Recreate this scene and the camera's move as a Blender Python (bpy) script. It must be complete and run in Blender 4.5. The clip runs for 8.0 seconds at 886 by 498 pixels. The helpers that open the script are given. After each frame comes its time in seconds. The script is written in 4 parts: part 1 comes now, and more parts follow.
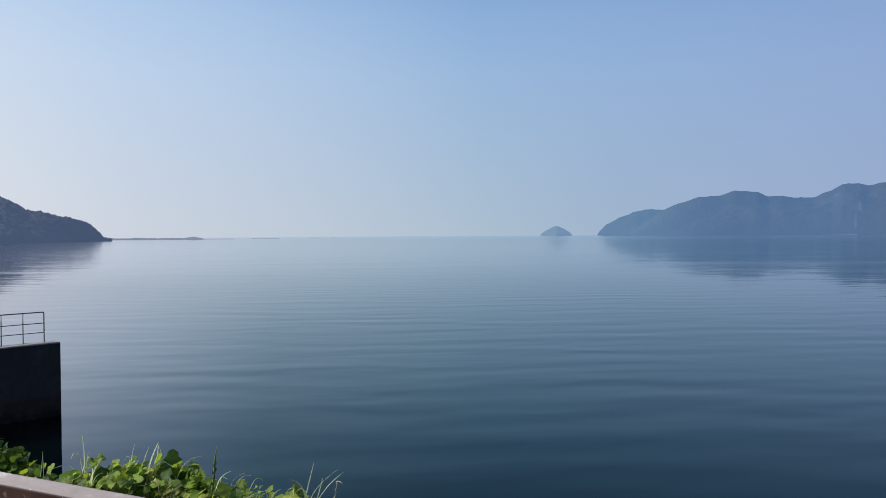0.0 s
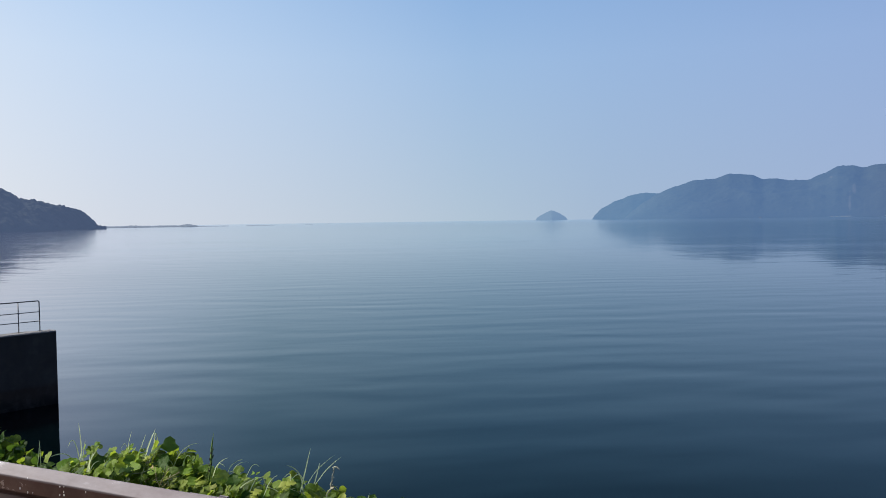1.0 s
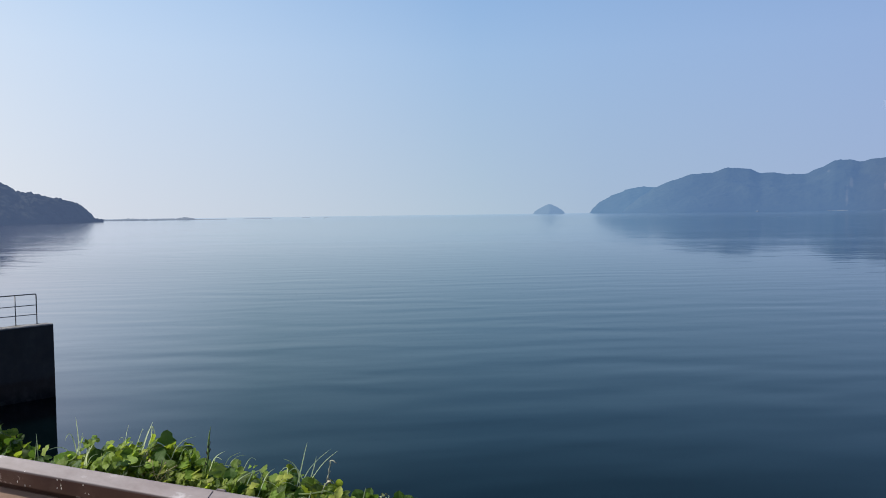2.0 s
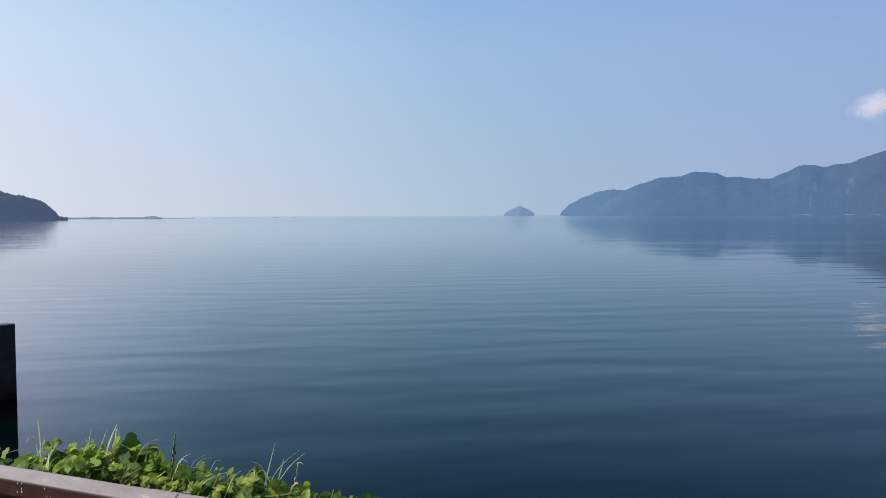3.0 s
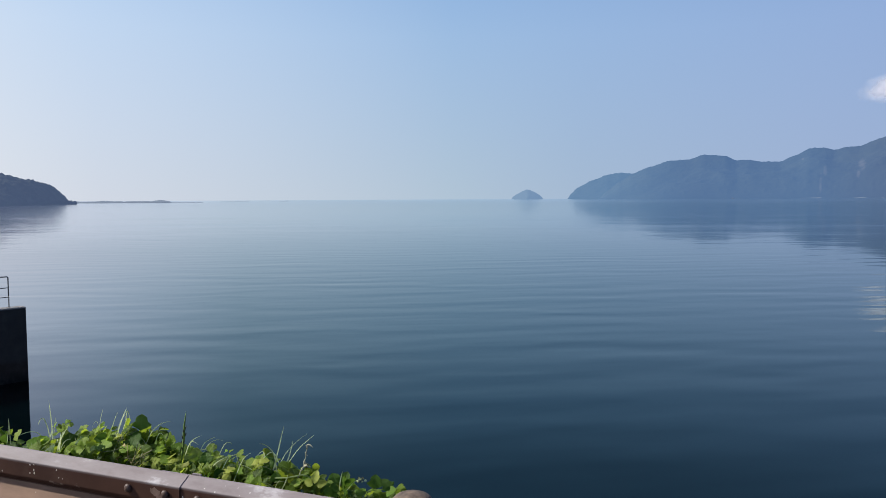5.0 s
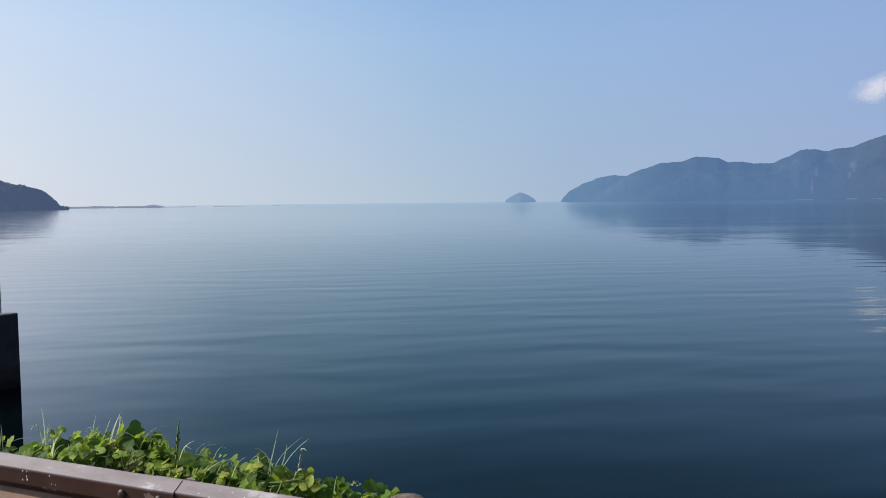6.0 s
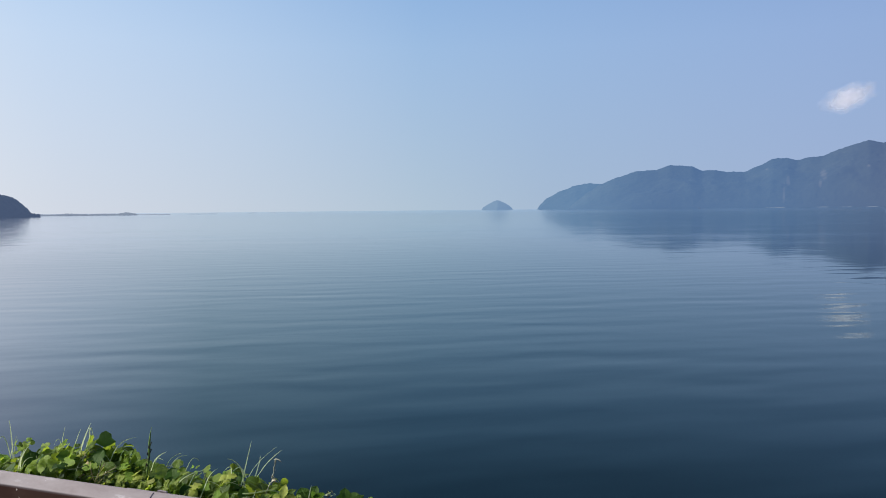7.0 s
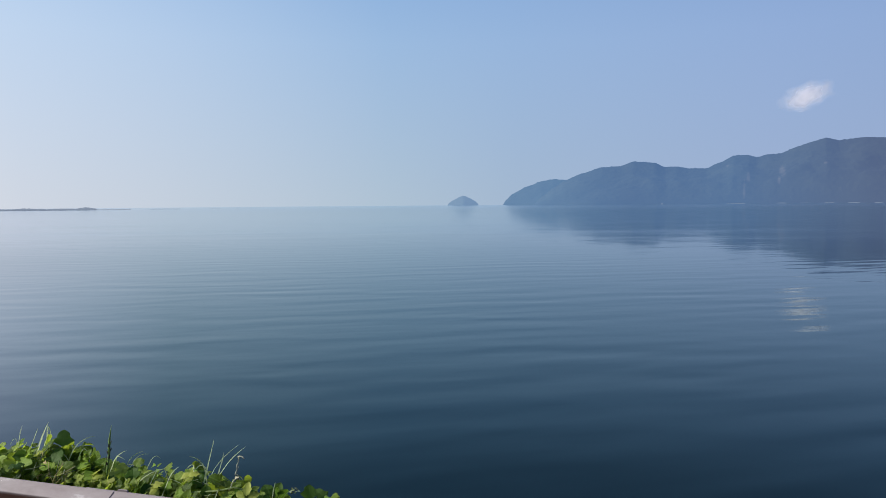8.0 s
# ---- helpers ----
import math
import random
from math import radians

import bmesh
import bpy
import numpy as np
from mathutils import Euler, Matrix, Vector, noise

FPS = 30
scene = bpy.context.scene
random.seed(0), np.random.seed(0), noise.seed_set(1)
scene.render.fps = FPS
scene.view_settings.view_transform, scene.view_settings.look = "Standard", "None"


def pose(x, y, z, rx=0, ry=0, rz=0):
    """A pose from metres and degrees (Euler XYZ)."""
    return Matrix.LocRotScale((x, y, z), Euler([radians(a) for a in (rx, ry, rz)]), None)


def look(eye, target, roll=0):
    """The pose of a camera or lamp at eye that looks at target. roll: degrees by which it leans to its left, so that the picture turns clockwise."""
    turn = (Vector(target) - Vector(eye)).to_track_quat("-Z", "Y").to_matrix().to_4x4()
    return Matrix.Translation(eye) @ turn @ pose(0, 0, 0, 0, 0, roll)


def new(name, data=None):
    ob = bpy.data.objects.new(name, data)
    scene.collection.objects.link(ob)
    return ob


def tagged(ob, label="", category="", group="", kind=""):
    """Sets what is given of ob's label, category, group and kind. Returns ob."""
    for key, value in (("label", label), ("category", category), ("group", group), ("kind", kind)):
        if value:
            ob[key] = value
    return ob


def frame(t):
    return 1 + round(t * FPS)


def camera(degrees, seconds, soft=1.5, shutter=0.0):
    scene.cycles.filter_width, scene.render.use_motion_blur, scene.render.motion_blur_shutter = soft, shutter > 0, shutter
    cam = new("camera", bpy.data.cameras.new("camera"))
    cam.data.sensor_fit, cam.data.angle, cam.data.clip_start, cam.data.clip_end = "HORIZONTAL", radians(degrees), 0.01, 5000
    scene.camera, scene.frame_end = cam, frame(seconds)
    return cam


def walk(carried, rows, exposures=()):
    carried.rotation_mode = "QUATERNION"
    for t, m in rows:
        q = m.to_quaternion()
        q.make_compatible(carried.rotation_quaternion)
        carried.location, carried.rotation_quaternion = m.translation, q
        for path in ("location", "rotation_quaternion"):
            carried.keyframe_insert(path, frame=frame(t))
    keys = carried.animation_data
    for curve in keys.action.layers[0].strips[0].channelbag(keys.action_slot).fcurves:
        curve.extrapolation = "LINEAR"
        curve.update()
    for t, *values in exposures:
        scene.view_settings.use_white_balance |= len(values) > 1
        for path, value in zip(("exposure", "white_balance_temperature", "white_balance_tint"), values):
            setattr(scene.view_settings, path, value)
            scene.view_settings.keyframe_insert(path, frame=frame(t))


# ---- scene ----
# ---------------------------------------------------------------- camera
EYE = 6.5            # height of the first eye point over the lake
cam = camera(59.47, 8.0, soft=0.9)
PATH = [  # t, x, y, dz, yaw, pitch, roll
    (0.0, 0.000, 0.000, 0.000, 0.000, -1.021, 0.349),
    (0.5, 0.003, -0.002, 0.000, -0.604, -1.824, 0.607),
    (0.7, 0.003, -0.001, 0.000, -0.413, -2.035, 0.682),
    (1.0, 0.004, 0.002, 0.001, -0.346, -2.111, 0.809),
    (1.2, 0.005, 0.001, 0.002, -0.380, -2.180, 0.740),
    (2.3, 0.011, -0.003, 0.008, -0.700, -2.650, 0.758),
    (2.5, 0.013, -0.003, 0.010, -0.953, -2.631, 0.743),
    (2.8, 0.012, -0.005, 0.009, -1.745, -2.506, 0.453),
    (3.0, 0.011, -0.007, 0.008, -2.684, -2.529, 0.230),
    (3.3, 0.010, -0.010, 0.007, -3.100, -2.800, 0.097),
    (3.5, 0.009, -0.011, 0.007, -3.264, -2.737, 0.089),
    (4.0, 0.006, -0.008, 0.006, -2.450, -2.974, 0.035),
    (4.5, 0.009, 0.002, 0.006, -2.133, -3.624, 0.199),
    (4.7, 0.009, 0.001, 0.006, -2.020, -3.750, 0.255),
    (5.8, 0.010, -0.004, 0.005, -2.610, -3.550, 0.560),
    (6.0, 0.010, -0.005, 0.005, -2.608, -3.494, 0.599),
    (6.5, 0.013, 0.004, 0.005, -2.862, -3.377, 0.593),
    (7.0, 0.018, -0.002, 0.007, -4.309, -2.938, 0.561),
    (7.5, 0.020, -0.005, 0.006, -5.553, -3.097, 0.588),
    (8.0, 0.023, -0.004, 0.006, -6.820, -3.294, 0.467),
]
walk(cam, [(t, pose(x, y, EYE + dz, 90 + pitch, roll, yaw)) for t, x, y, dz, yaw, pitch, roll in PATH],
     [(0.0, -0.10), (0.5, 0.03), (1.0, 0.0), (2.5, 0.01), (3.5, 0.0), (6.0, -0.01), (7.5, 0.0), (8.0, -0.04)])

# ---------------------------------------------------------------- light
SUN_AZ, SUN_EL = -79.0, 38.0      # bearing from +y (clockwise positive) and height, degrees
world = bpy.data.worlds.new("hazy_sky")
scene.world = world
world.use_nodes = True
wn = world.node_tree
sky = wn.nodes.new("ShaderNodeTexSky")
sky.sky_type = "NISHITA"
sky.sun_disc = False
sky.sun_elevation = radians(SUN_EL)
sky.sun_rotation = radians(SUN_AZ)
sky.altitude = 90
sky.air_density = 1.0
sky.dust_density = 0.8
sky.ozone_density = 3.0
SKY_GAIN = 0.10


def sky_ramp(fac, stops):
    r = wn.nodes.new("ShaderNodeValToRGB")
    while len(r.color_ramp.elements) < len(stops):
        r.color_ramp.elements.new(0.5)
    for e, (p, c) in zip(r.color_ramp.elements, stops):
        e.position, e.color = p, (*c, 1)
    wn.links.new(fac, r.inputs["Fac"])
    return r.outputs["Color"]


def sky_mix(fac, a, b, mode="MIX"):
    n = wn.nodes.new("ShaderNodeMix")
    n.data_type, n.blend_type = "RGBA", mode
    for socket, value in ((n.inputs[0], fac), (n.inputs[6], a), (n.inputs[7], b)):
        if isinstance(value, (int, float)):
            socket.default_value = value
        elif isinstance(value, tuple):
            socket.default_value = (*value, 1)
        else:
            wn.links.new(value, socket)
    return n.outputs[2]


# humid summer haze over the whole lower sky, whiter towards the sun
way = wn.nodes.new("ShaderNodeTexCoord").outputs["Generated"]
split = wn.nodes.new("ShaderNodeSeparateXYZ")
wn.links.new(way, split.inputs[0])
height = split.outputs["Z"]
to_sun = wn.nodes.new("ShaderNodeVectorMath")
to_sun.operation = "DOT_PRODUCT"
wn.links.new(way, to_sun.inputs[0])
to_sun.inputs[1].default_value = (math.sin(radians(SUN_AZ)), math.cos(radians(SUN_AZ)), 0)
shift = wn.nodes.new("ShaderNodeMath")
shift.operation = "MULTIPLY_ADD"
shift.inputs[1].default_value, shift.inputs[2].default_value = 0.5, 0.5
wn.links.new(to_sun.outputs["Value"], shift.inputs[0])
near_sun = shift.outputs[0]          # 1 under the sun, 0 opposite
low = sky_ramp(near_sun, [(0.0, (0.28, 0.36, 0.57)), (0.34, (0.354, 0.452, 0.652)), (0.49, (0.385, 0.498, 0.655)), (0.57, (0.445, 0.56, 0.68)), (0.77, (0.65, 0.70, 0.79)), (1.0, (1.03, 1.0, 0.96))])
mid = sky_ramp(near_sun, [(0.0, (0.22, 0.34, 0.60)), (0.34, (0.296, 0.448, 0.748)), (0.57, (0.325, 0.52, 0.815)), (0.77, (0.535, 0.71, 0.94)), (1.0, (0.90, 0.95, 1.0))])
haze = sky_mix(sky_ramp(height, [(0.0, (0, 0, 0)), (0.28, (1, 1, 1))]), low, mid)
haze = sky_mix(1.0, haze, (1 / SKY_GAIN,) * 3, "MULTIPLY")
clear = sky_mix(1.0, sky.outputs[0], sky_ramp(near_sun, [(0.30, (0.19, 0.42, 0.76)), (0.60, (0.22, 0.48, 0.85)), (0.83, (0.60, 0.76, 1.02)), (1.0, (1.0, 1.0, 1.0))]), "MULTIPLY")
amount = sky_ramp(height, [(0.0, (0.98,) * 3), (0.20, (0.94,) * 3), (0.27, (0.84,) * 3), (0.34, (0.62,) * 3), (0.44, (0.32,) * 3), (0.62, (0.0,) * 3)])
# wide pale glow of the haze round the sun itself
round_sun = wn.nodes.new("ShaderNodeVectorMath")
round_sun.operation = "DOT_PRODUCT"
wn.links.new(way, round_sun.inputs[0])
round_sun.inputs[1].default_value = (math.sin(radians(SUN_AZ)) * math.cos(radians(SUN_EL)), math.cos(radians(SUN_AZ)) * math.cos(radians(SUN_EL)), math.sin(radians(SUN_EL)))
glow = sky_mix(1.0, sky_ramp(round_sun.outputs["Value"], [(0.66, (0, 0, 0)), (0.76, (0.32, 0.27, 0.27)), (0.90, (0.70, 0.64, 0.60)), (1.0, (1.0, 1.0, 0.95))]), (1 / SKY_GAIN,) * 3, "MULTIPLY")
wn.links.new(sky_mix(1.0, sky_mix(amount, clear, haze), glow, "ADD"), wn.nodes["Background"].inputs["Color"])
wn.nodes["Background"].inputs["Strength"].default_value = SKY_GAIN

sun_data = bpy.data.lights.new("sun", "SUN")
sun_data.energy, sun_data.angle, sun_data.color = 4.8, radians(0.5), (1.0, 0.94, 0.84)
sun = new("sun", sun_data)
sun.matrix_world = look((-40 * math.cos(radians(SUN_EL)) * math.sin(radians(-SUN_AZ)) , 40 * math.cos(radians(SUN_EL)) * math.cos(radians(SUN_AZ)), 40 * math.sin(radians(SUN_EL))), (0, 0, 0))


# ---------------------------------------------------------------- materials
class Mat:
    """A small node builder round one Principled material."""

    def __init__(self, name, color=(0.5, 0.5, 0.5), rough=0.6, metal=0.0, spec=0.5):
        self.m = bpy.data.materials.new(name)
        self.m.use_nodes = True
        self.t = self.m.node_tree
        self.b = self.t.nodes["Principled BSDF"]
        self.out = self.t.nodes["Material Output"]
        self.set("Base Color", (*color, 1))
        self.set("Roughness", rough)
        self.set("Metallic", metal)
        self.set("Specular IOR Level", spec)
        self.coord = None

    def set(self, key, value):
        self.b.inputs[key].default_value = value

    def node(self, kind, **values):
        n = self.t.nodes.new(kind)
        for key, value in values.items():
            n.inputs[key.replace("_", " ")].default_value = value
        return n

    def link(self, a, b):
        self.t.links.new(a, b)

    def place(self, scale=(1, 1, 1), turn=0):
        if self.coord is None:
            self.coord = self.t.nodes.new("ShaderNodeTexCoord")
        mp = self.t.nodes.new("ShaderNodeMapping")
        mp.inputs["Scale"].default_value = scale
        source = self.coord.outputs["Object"]
        if turn:
            rot = self.t.nodes.new("ShaderNodeVectorRotate")
            rot.rotation_type = "Z_AXIS"
            rot.inputs["Angle"].default_value = radians(-turn)
            self.link(source, rot.inputs["Vector"])
            source = rot.outputs["Vector"]
        self.link(source, mp.inputs["Vector"])
        return mp.outputs["Vector"]

    def noise(self, scale, detail=4, rough=0.55, stretch=(1, 1, 1), turn=0):
        n = self.node("ShaderNodeTexNoise", Scale=scale, Detail=detail, Roughness=rough)
        self.link(self.place(stretch, turn), n.inputs["Vector"])
        return n.outputs["Fac"]

    def ramp(self, fac, stops):
        r = self.t.nodes.new("ShaderNodeValToRGB")
        while len(r.color_ramp.elements) < len(stops):
            r.color_ramp.elements.new(0.5)
        for e, (p, c) in zip(r.color_ramp.elements, stops):
            e.position, e.color = p, (*c, 1)
        self.link(fac, r.inputs["Fac"])
        return r.outputs["Color"]

    def mix(self, fac, a, b, mode="MIX"):
        n = self.t.nodes.new("ShaderNodeMix")
        n.data_type, n.blend_type = "RGBA", mode
        for socket, value in ((n.inputs[0], fac), (n.inputs[6], a), (n.inputs[7], b)):
            if isinstance(value, (int, float)):
                socket.default_value = value
            elif isinstance(value, tuple):
                socket.default_value = (*value, 1)
            else:
                self.link(value, socket)
        return n.outputs[2]

    def math(self, op, a, b=0.0):
        n = self.t.nodes.new("ShaderNodeMath")
        n.operation = op
        for socket, value in ((n.inputs[0], a), (n.inputs[1], b)):
            if isinstance(value, (int, float)):
                socket.default_value = value
            else:
                self.link(value, socket)
        return n.outputs[0]

    def bump(self, height, distance, strength=1.0):
        n = self.node("ShaderNodeBump", Distance=distance, Strength=strength)
        self.link(height, n.inputs["Height"])
        self.link(n.outputs["Normal"], self.b.inputs["Normal"])
        return n

    def color(self, socket):
        self.link(socket, self.b.inputs["Base Color"])

    def rough(self, socket):
        self.link(socket, self.b.inputs["Roughness"])


def water_material():
    """Dark lake body under a mirror whose strength follows Fresnel; long soft swell and shorter ripples as relief."""
    w = Mat("lake_water", (0.0004, 0.0030, 0.0033), 0.03)
    w.set("Specular IOR Level", 0.0)
    def train(length, turn, bend, waves):
        """Long-crested wave train: its length in metres, its bearing, and the noise that bends and breaks up its crests."""
        cut = w.t.nodes.new("ShaderNodeSeparateXYZ")
        w.link(w.place((1, 1, 1), turn), cut.inputs[0])
        phase = w.math("MULTIPLY", w.math("SUBTRACT", w.noise(1.0, 2, 0.5, bend, turn), 0.5), waves)
        return w.math("SINE", w.math("ADD", w.math("MULTIPLY", cut.outputs["Y"], 2 * math.pi / length), phase))

    def groups(size, turn):
        return w.ramp(w.noise(1.0, 2, 0.5, size, turn), [(0.36, (0.08,) * 3), (0.66, (1, 1, 1))])

    swell = w.math("MULTIPLY", w.math("MULTIPLY", train(4.7, 3, (0.075, 0.10, 1), 11.0), groups((0.095, 0.10, 1), 12)), 0.0090)
    swell = w.math("ADD", swell, w.math("MULTIPLY", w.math("MULTIPLY", train(2.9, 8, (0.12, 0.15, 1), 9.0), groups((0.13, 0.13, 1), -6)), 0.0036))
    swell = w.math("ADD", swell, w.math("MULTIPLY", w.noise(1.0, 2, 0.45, (0.110, 0.24, 1), 7), 0.038))
    ripple = w.noise(1.0, 2, 0.5, (0.20, 0.80, 1), 5)
    fine = w.noise(1.0, 2, 0.5, (1.2, 5.0, 1), 4)
    patch = w.noise(1.0, 2, 0.5, (0.006, 0.02, 1), 20)
    calm = w.ramp(patch, [(0.38, (0.25, 0.25, 0.25)), (0.60, (1, 1, 1))])
    # ripples die away from the shore
    reach = w.t.nodes.new("ShaderNodeVectorMath")
    reach.operation = "LENGTH"
    w.link(w.place((0.002, 0.002, 0)), reach.inputs[0])
    shore = w.ramp(reach.outputs["Value"], [(0.08, (1, 1, 1)), (0.15, (0.74, 0.74, 0.74)), (0.21, (0.32, 0.32, 0.32)), (0.38, (0.29, 0.29, 0.29)), (0.8, (0.22, 0.22, 0.22))])
    # a breeze off the headland ruffles the water there
    side = w.t.nodes.new("ShaderNodeSeparateXYZ")
    w.link(w.place((0.004, 0.004, 0)), side.inputs[0])
    breeze = w.ramp(w.math("MULTIPLY", side.outputs["X"], -1.0), [(0.16, (0, 0, 0)), (0.55, (1, 1, 1))])
    shore = w.math("ADD", shore, w.math("MULTIPLY", breeze, 0.75))
    h = w.math("MULTIPLY", swell, shore)
    h = w.math("ADD", h, w.math("MULTIPLY", w.math("MULTIPLY", w.math("MULTIPLY", ripple, 0.0072), calm), shore))
    h = w.math("ADD", h, w.math("MULTIPLY", w.math("MULTIPLY", fine, 0.00055), calm))
    # far out only long low undulations still show
    away = w.ramp(reach.outputs["Value"], [(0.18, (0, 0, 0)), (0.34, (1, 1, 1)), (0.55, (0.8, 0.8, 0.8)), (0.95, (0.05, 0.05, 0.05))])
    h = w.math("ADD", h, w.math("MULTIPLY", w.math("MULTIPLY", w.noise(1.0, 3, 0.55, (0.022, 0.050, 1), 6), away), 0.10))
    relief = w.bump(h, 1.0)
    gloss = w.node("ShaderNodeBsdfGlossy")
    # ripples too small to draw singly blur the mirror far out
    blur = w.ramp(reach.outputs["Value"], [(0.05, (0.03,) * 3), (0.30, (0.055,) * 3), (1.0, (0.07,) * 3)])
    open_lake = w.t.nodes.new("ShaderNodeVectorMath")
    open_lake.operation = "LENGTH"
    w.link(w.place((0.0003, 0.0003, 0)), open_lake.inputs[0])
    blur = w.math("ADD", blur, w.ramp(open_lake.outputs["Value"], [(0.15, (0, 0, 0)), (0.45, (0.022,) * 3)]))
    lanes = w.ramp(w.noise(1.0, 4, 0.6, (0.010, 0.034, 1), 3), [(0.42, (0, 0, 0)), (0.68, (0.045,) * 3)])
    blur = w.math("ADD", blur, w.math("MULTIPLY", lanes, away))
    w.link(blur, gloss.inputs["Roughness"])
    w.link(relief.outputs["Normal"], gloss.inputs["Normal"])
    fresnel = w.node("ShaderNodeFresnel", IOR=1.29)
    w.link(relief.outputs["Normal"], fresnel.inputs["Normal"])
    # reflection tinted green-blue, and painted paler and stronger towards the pier and the headland
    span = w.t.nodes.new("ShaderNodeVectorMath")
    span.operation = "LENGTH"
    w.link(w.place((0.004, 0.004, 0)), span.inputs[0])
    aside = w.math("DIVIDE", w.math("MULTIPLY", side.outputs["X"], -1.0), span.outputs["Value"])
    pale_side = w.ramp(w.math("ADD", aside, w.math("MULTIPLY", w.math("SUBTRACT", patch, 0.5), 0.12)), [(0.22, (0, 0, 0)), (0.50, (1, 1, 1))])
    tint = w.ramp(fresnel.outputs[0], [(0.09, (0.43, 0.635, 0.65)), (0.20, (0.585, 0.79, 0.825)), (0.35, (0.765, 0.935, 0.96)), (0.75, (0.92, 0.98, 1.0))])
    pale_mirror = w.ramp(fresnel.outputs[0], [(0.09, (0.82, 0.76, 0.86)), (0.22, (0.96, 0.91, 0.99)), (0.36, (0.965, 0.955, 1.0))])
    w.link(w.mix(pale_side, tint, pale_mirror), gloss.inputs["Color"])
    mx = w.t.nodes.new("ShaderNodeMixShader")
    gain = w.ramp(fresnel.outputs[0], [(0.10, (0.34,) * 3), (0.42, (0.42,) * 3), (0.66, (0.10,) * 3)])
    share = w.math("MULTIPLY", fresnel.outputs[0], w.math("ADD", w.math("MULTIPLY", pale_side, gain), 1.0))
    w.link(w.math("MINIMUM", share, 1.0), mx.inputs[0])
    w.link(w.b.outputs[0], mx.inputs[1])
    w.link(gloss.outputs[0], mx.inputs[2])
    w.link(mx.outputs[0], w.out.inputs["Surface"])
    return w.m


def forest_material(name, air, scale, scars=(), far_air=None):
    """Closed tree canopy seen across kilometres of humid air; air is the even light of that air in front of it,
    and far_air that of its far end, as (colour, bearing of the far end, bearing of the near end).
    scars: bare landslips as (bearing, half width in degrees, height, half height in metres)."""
    f = Mat(name, (0.04, 0.06, 0.03), 0.9, spec=0.1)
    big = f.noise(scale * 0.10, 4, 0.6)
    small = f.noise(scale, 3, 0.6)
    c = f.ramp(big, [(0.32, (0.016, 0.021, 0.017)), (0.52, (0.019, 0.025, 0.019)), (0.70, (0.026, 0.032, 0.022))])
    c = f.mix(f.math("MULTIPLY", small, 0.6), c, (0.015, 0.022, 0.014))
    sep = f.t.nodes.new("ShaderNodeSeparateXYZ")
    f.link(f.place(), sep.inputs[0])
    turn = f.math("MULTIPLY", f.math("ARCTAN2", sep.outputs["X"], sep.outputs["Y"]), 180 / math.pi)
    if scars:
        ragged = f.math("MULTIPLY", f.math("SUBTRACT", f.noise(0.022, 5, 0.65), 0.5), 3.2)
        for a, da, z, dz in scars:
            u = f.math("DIVIDE", f.math("SUBTRACT", turn, a), da)
            v = f.math("DIVIDE", f.math("SUBTRACT", sep.outputs["Z"], z), dz)
            r = f.math("ADD", f.math("ADD", f.math("MULTIPLY", u, u), f.math("MULTIPLY", v, v)), ragged)
            bare = f.ramp(r, [(0.0, (0.13, 0.13, 0.13)), (1.0, (0, 0, 0))])
            c = f.mix(bare, c, (0.24, 0.205, 0.175))
    f.color(c)
    # haze in front of the trees is put into the surface as a glow
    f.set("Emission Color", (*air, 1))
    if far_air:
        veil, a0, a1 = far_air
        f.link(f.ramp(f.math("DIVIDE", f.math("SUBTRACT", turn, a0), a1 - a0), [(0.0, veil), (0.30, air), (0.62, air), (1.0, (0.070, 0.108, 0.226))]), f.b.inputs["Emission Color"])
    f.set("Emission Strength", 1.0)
    f.bump(small, 2.0, 0.2)
    return f.m


# far surface whose distance haze is painted in as a faint emission
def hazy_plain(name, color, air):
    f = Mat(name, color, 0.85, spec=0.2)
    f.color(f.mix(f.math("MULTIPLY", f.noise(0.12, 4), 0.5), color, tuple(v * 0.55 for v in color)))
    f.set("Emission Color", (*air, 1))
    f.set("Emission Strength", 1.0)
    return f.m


def concrete_material():
    c = Mat("pier_concrete", (0.25, 0.24, 0.22), 0.9, spec=0.3)
    base = c.ramp(c.noise(0.9, 6, 0.65), [(0.30, (0.026, 0.025, 0.024)), (0.55, (0.043, 0.041, 0.039)), (0.75, (0.074, 0.071, 0.066))])
    streak = c.noise(1.0, 4, 0.6, (2.2, 2.2, 0.12))
    base = c.mix(c.ramp(streak, [(0.45, (0, 0, 0)), (0.70, (0.7, 0.7, 0.7))]), base, (0.03, 0.029, 0.027))
    sep = c.t.nodes.new("ShaderNodeSeparateXYZ")
    c.link(c.place(), sep.inputs[0])
    level = c.math("ADD", sep.outputs["Z"], c.math("MULTIPLY", c.noise(2.5, 4), 0.35))
    damp = c.ramp(level, [(0.85, (0.9, 0.9, 0.9)), (1.15, (0, 0, 0))])
    base = c.mix(damp, base, (0.030, 0.022, 0.017))
    weed = c.ramp(level, [(0.22, (1, 1, 1)), (0.62, (0, 0, 0))])
    base = c.mix(weed, base, (0.008, 0.007, 0.006))
    c.color(base)
    blotch = c.ramp(c.noise(2.6, 6, 0.7), [(0.46, (0, 0, 0)), (0.68, (0.55, 0.55, 0.55))])
    c.color(c.mix(blotch, base, (0.058, 0.050, 0.042)))
    c.bump(c.noise(30, 4, 0.7), 0.01, 0.6)
    return c.m


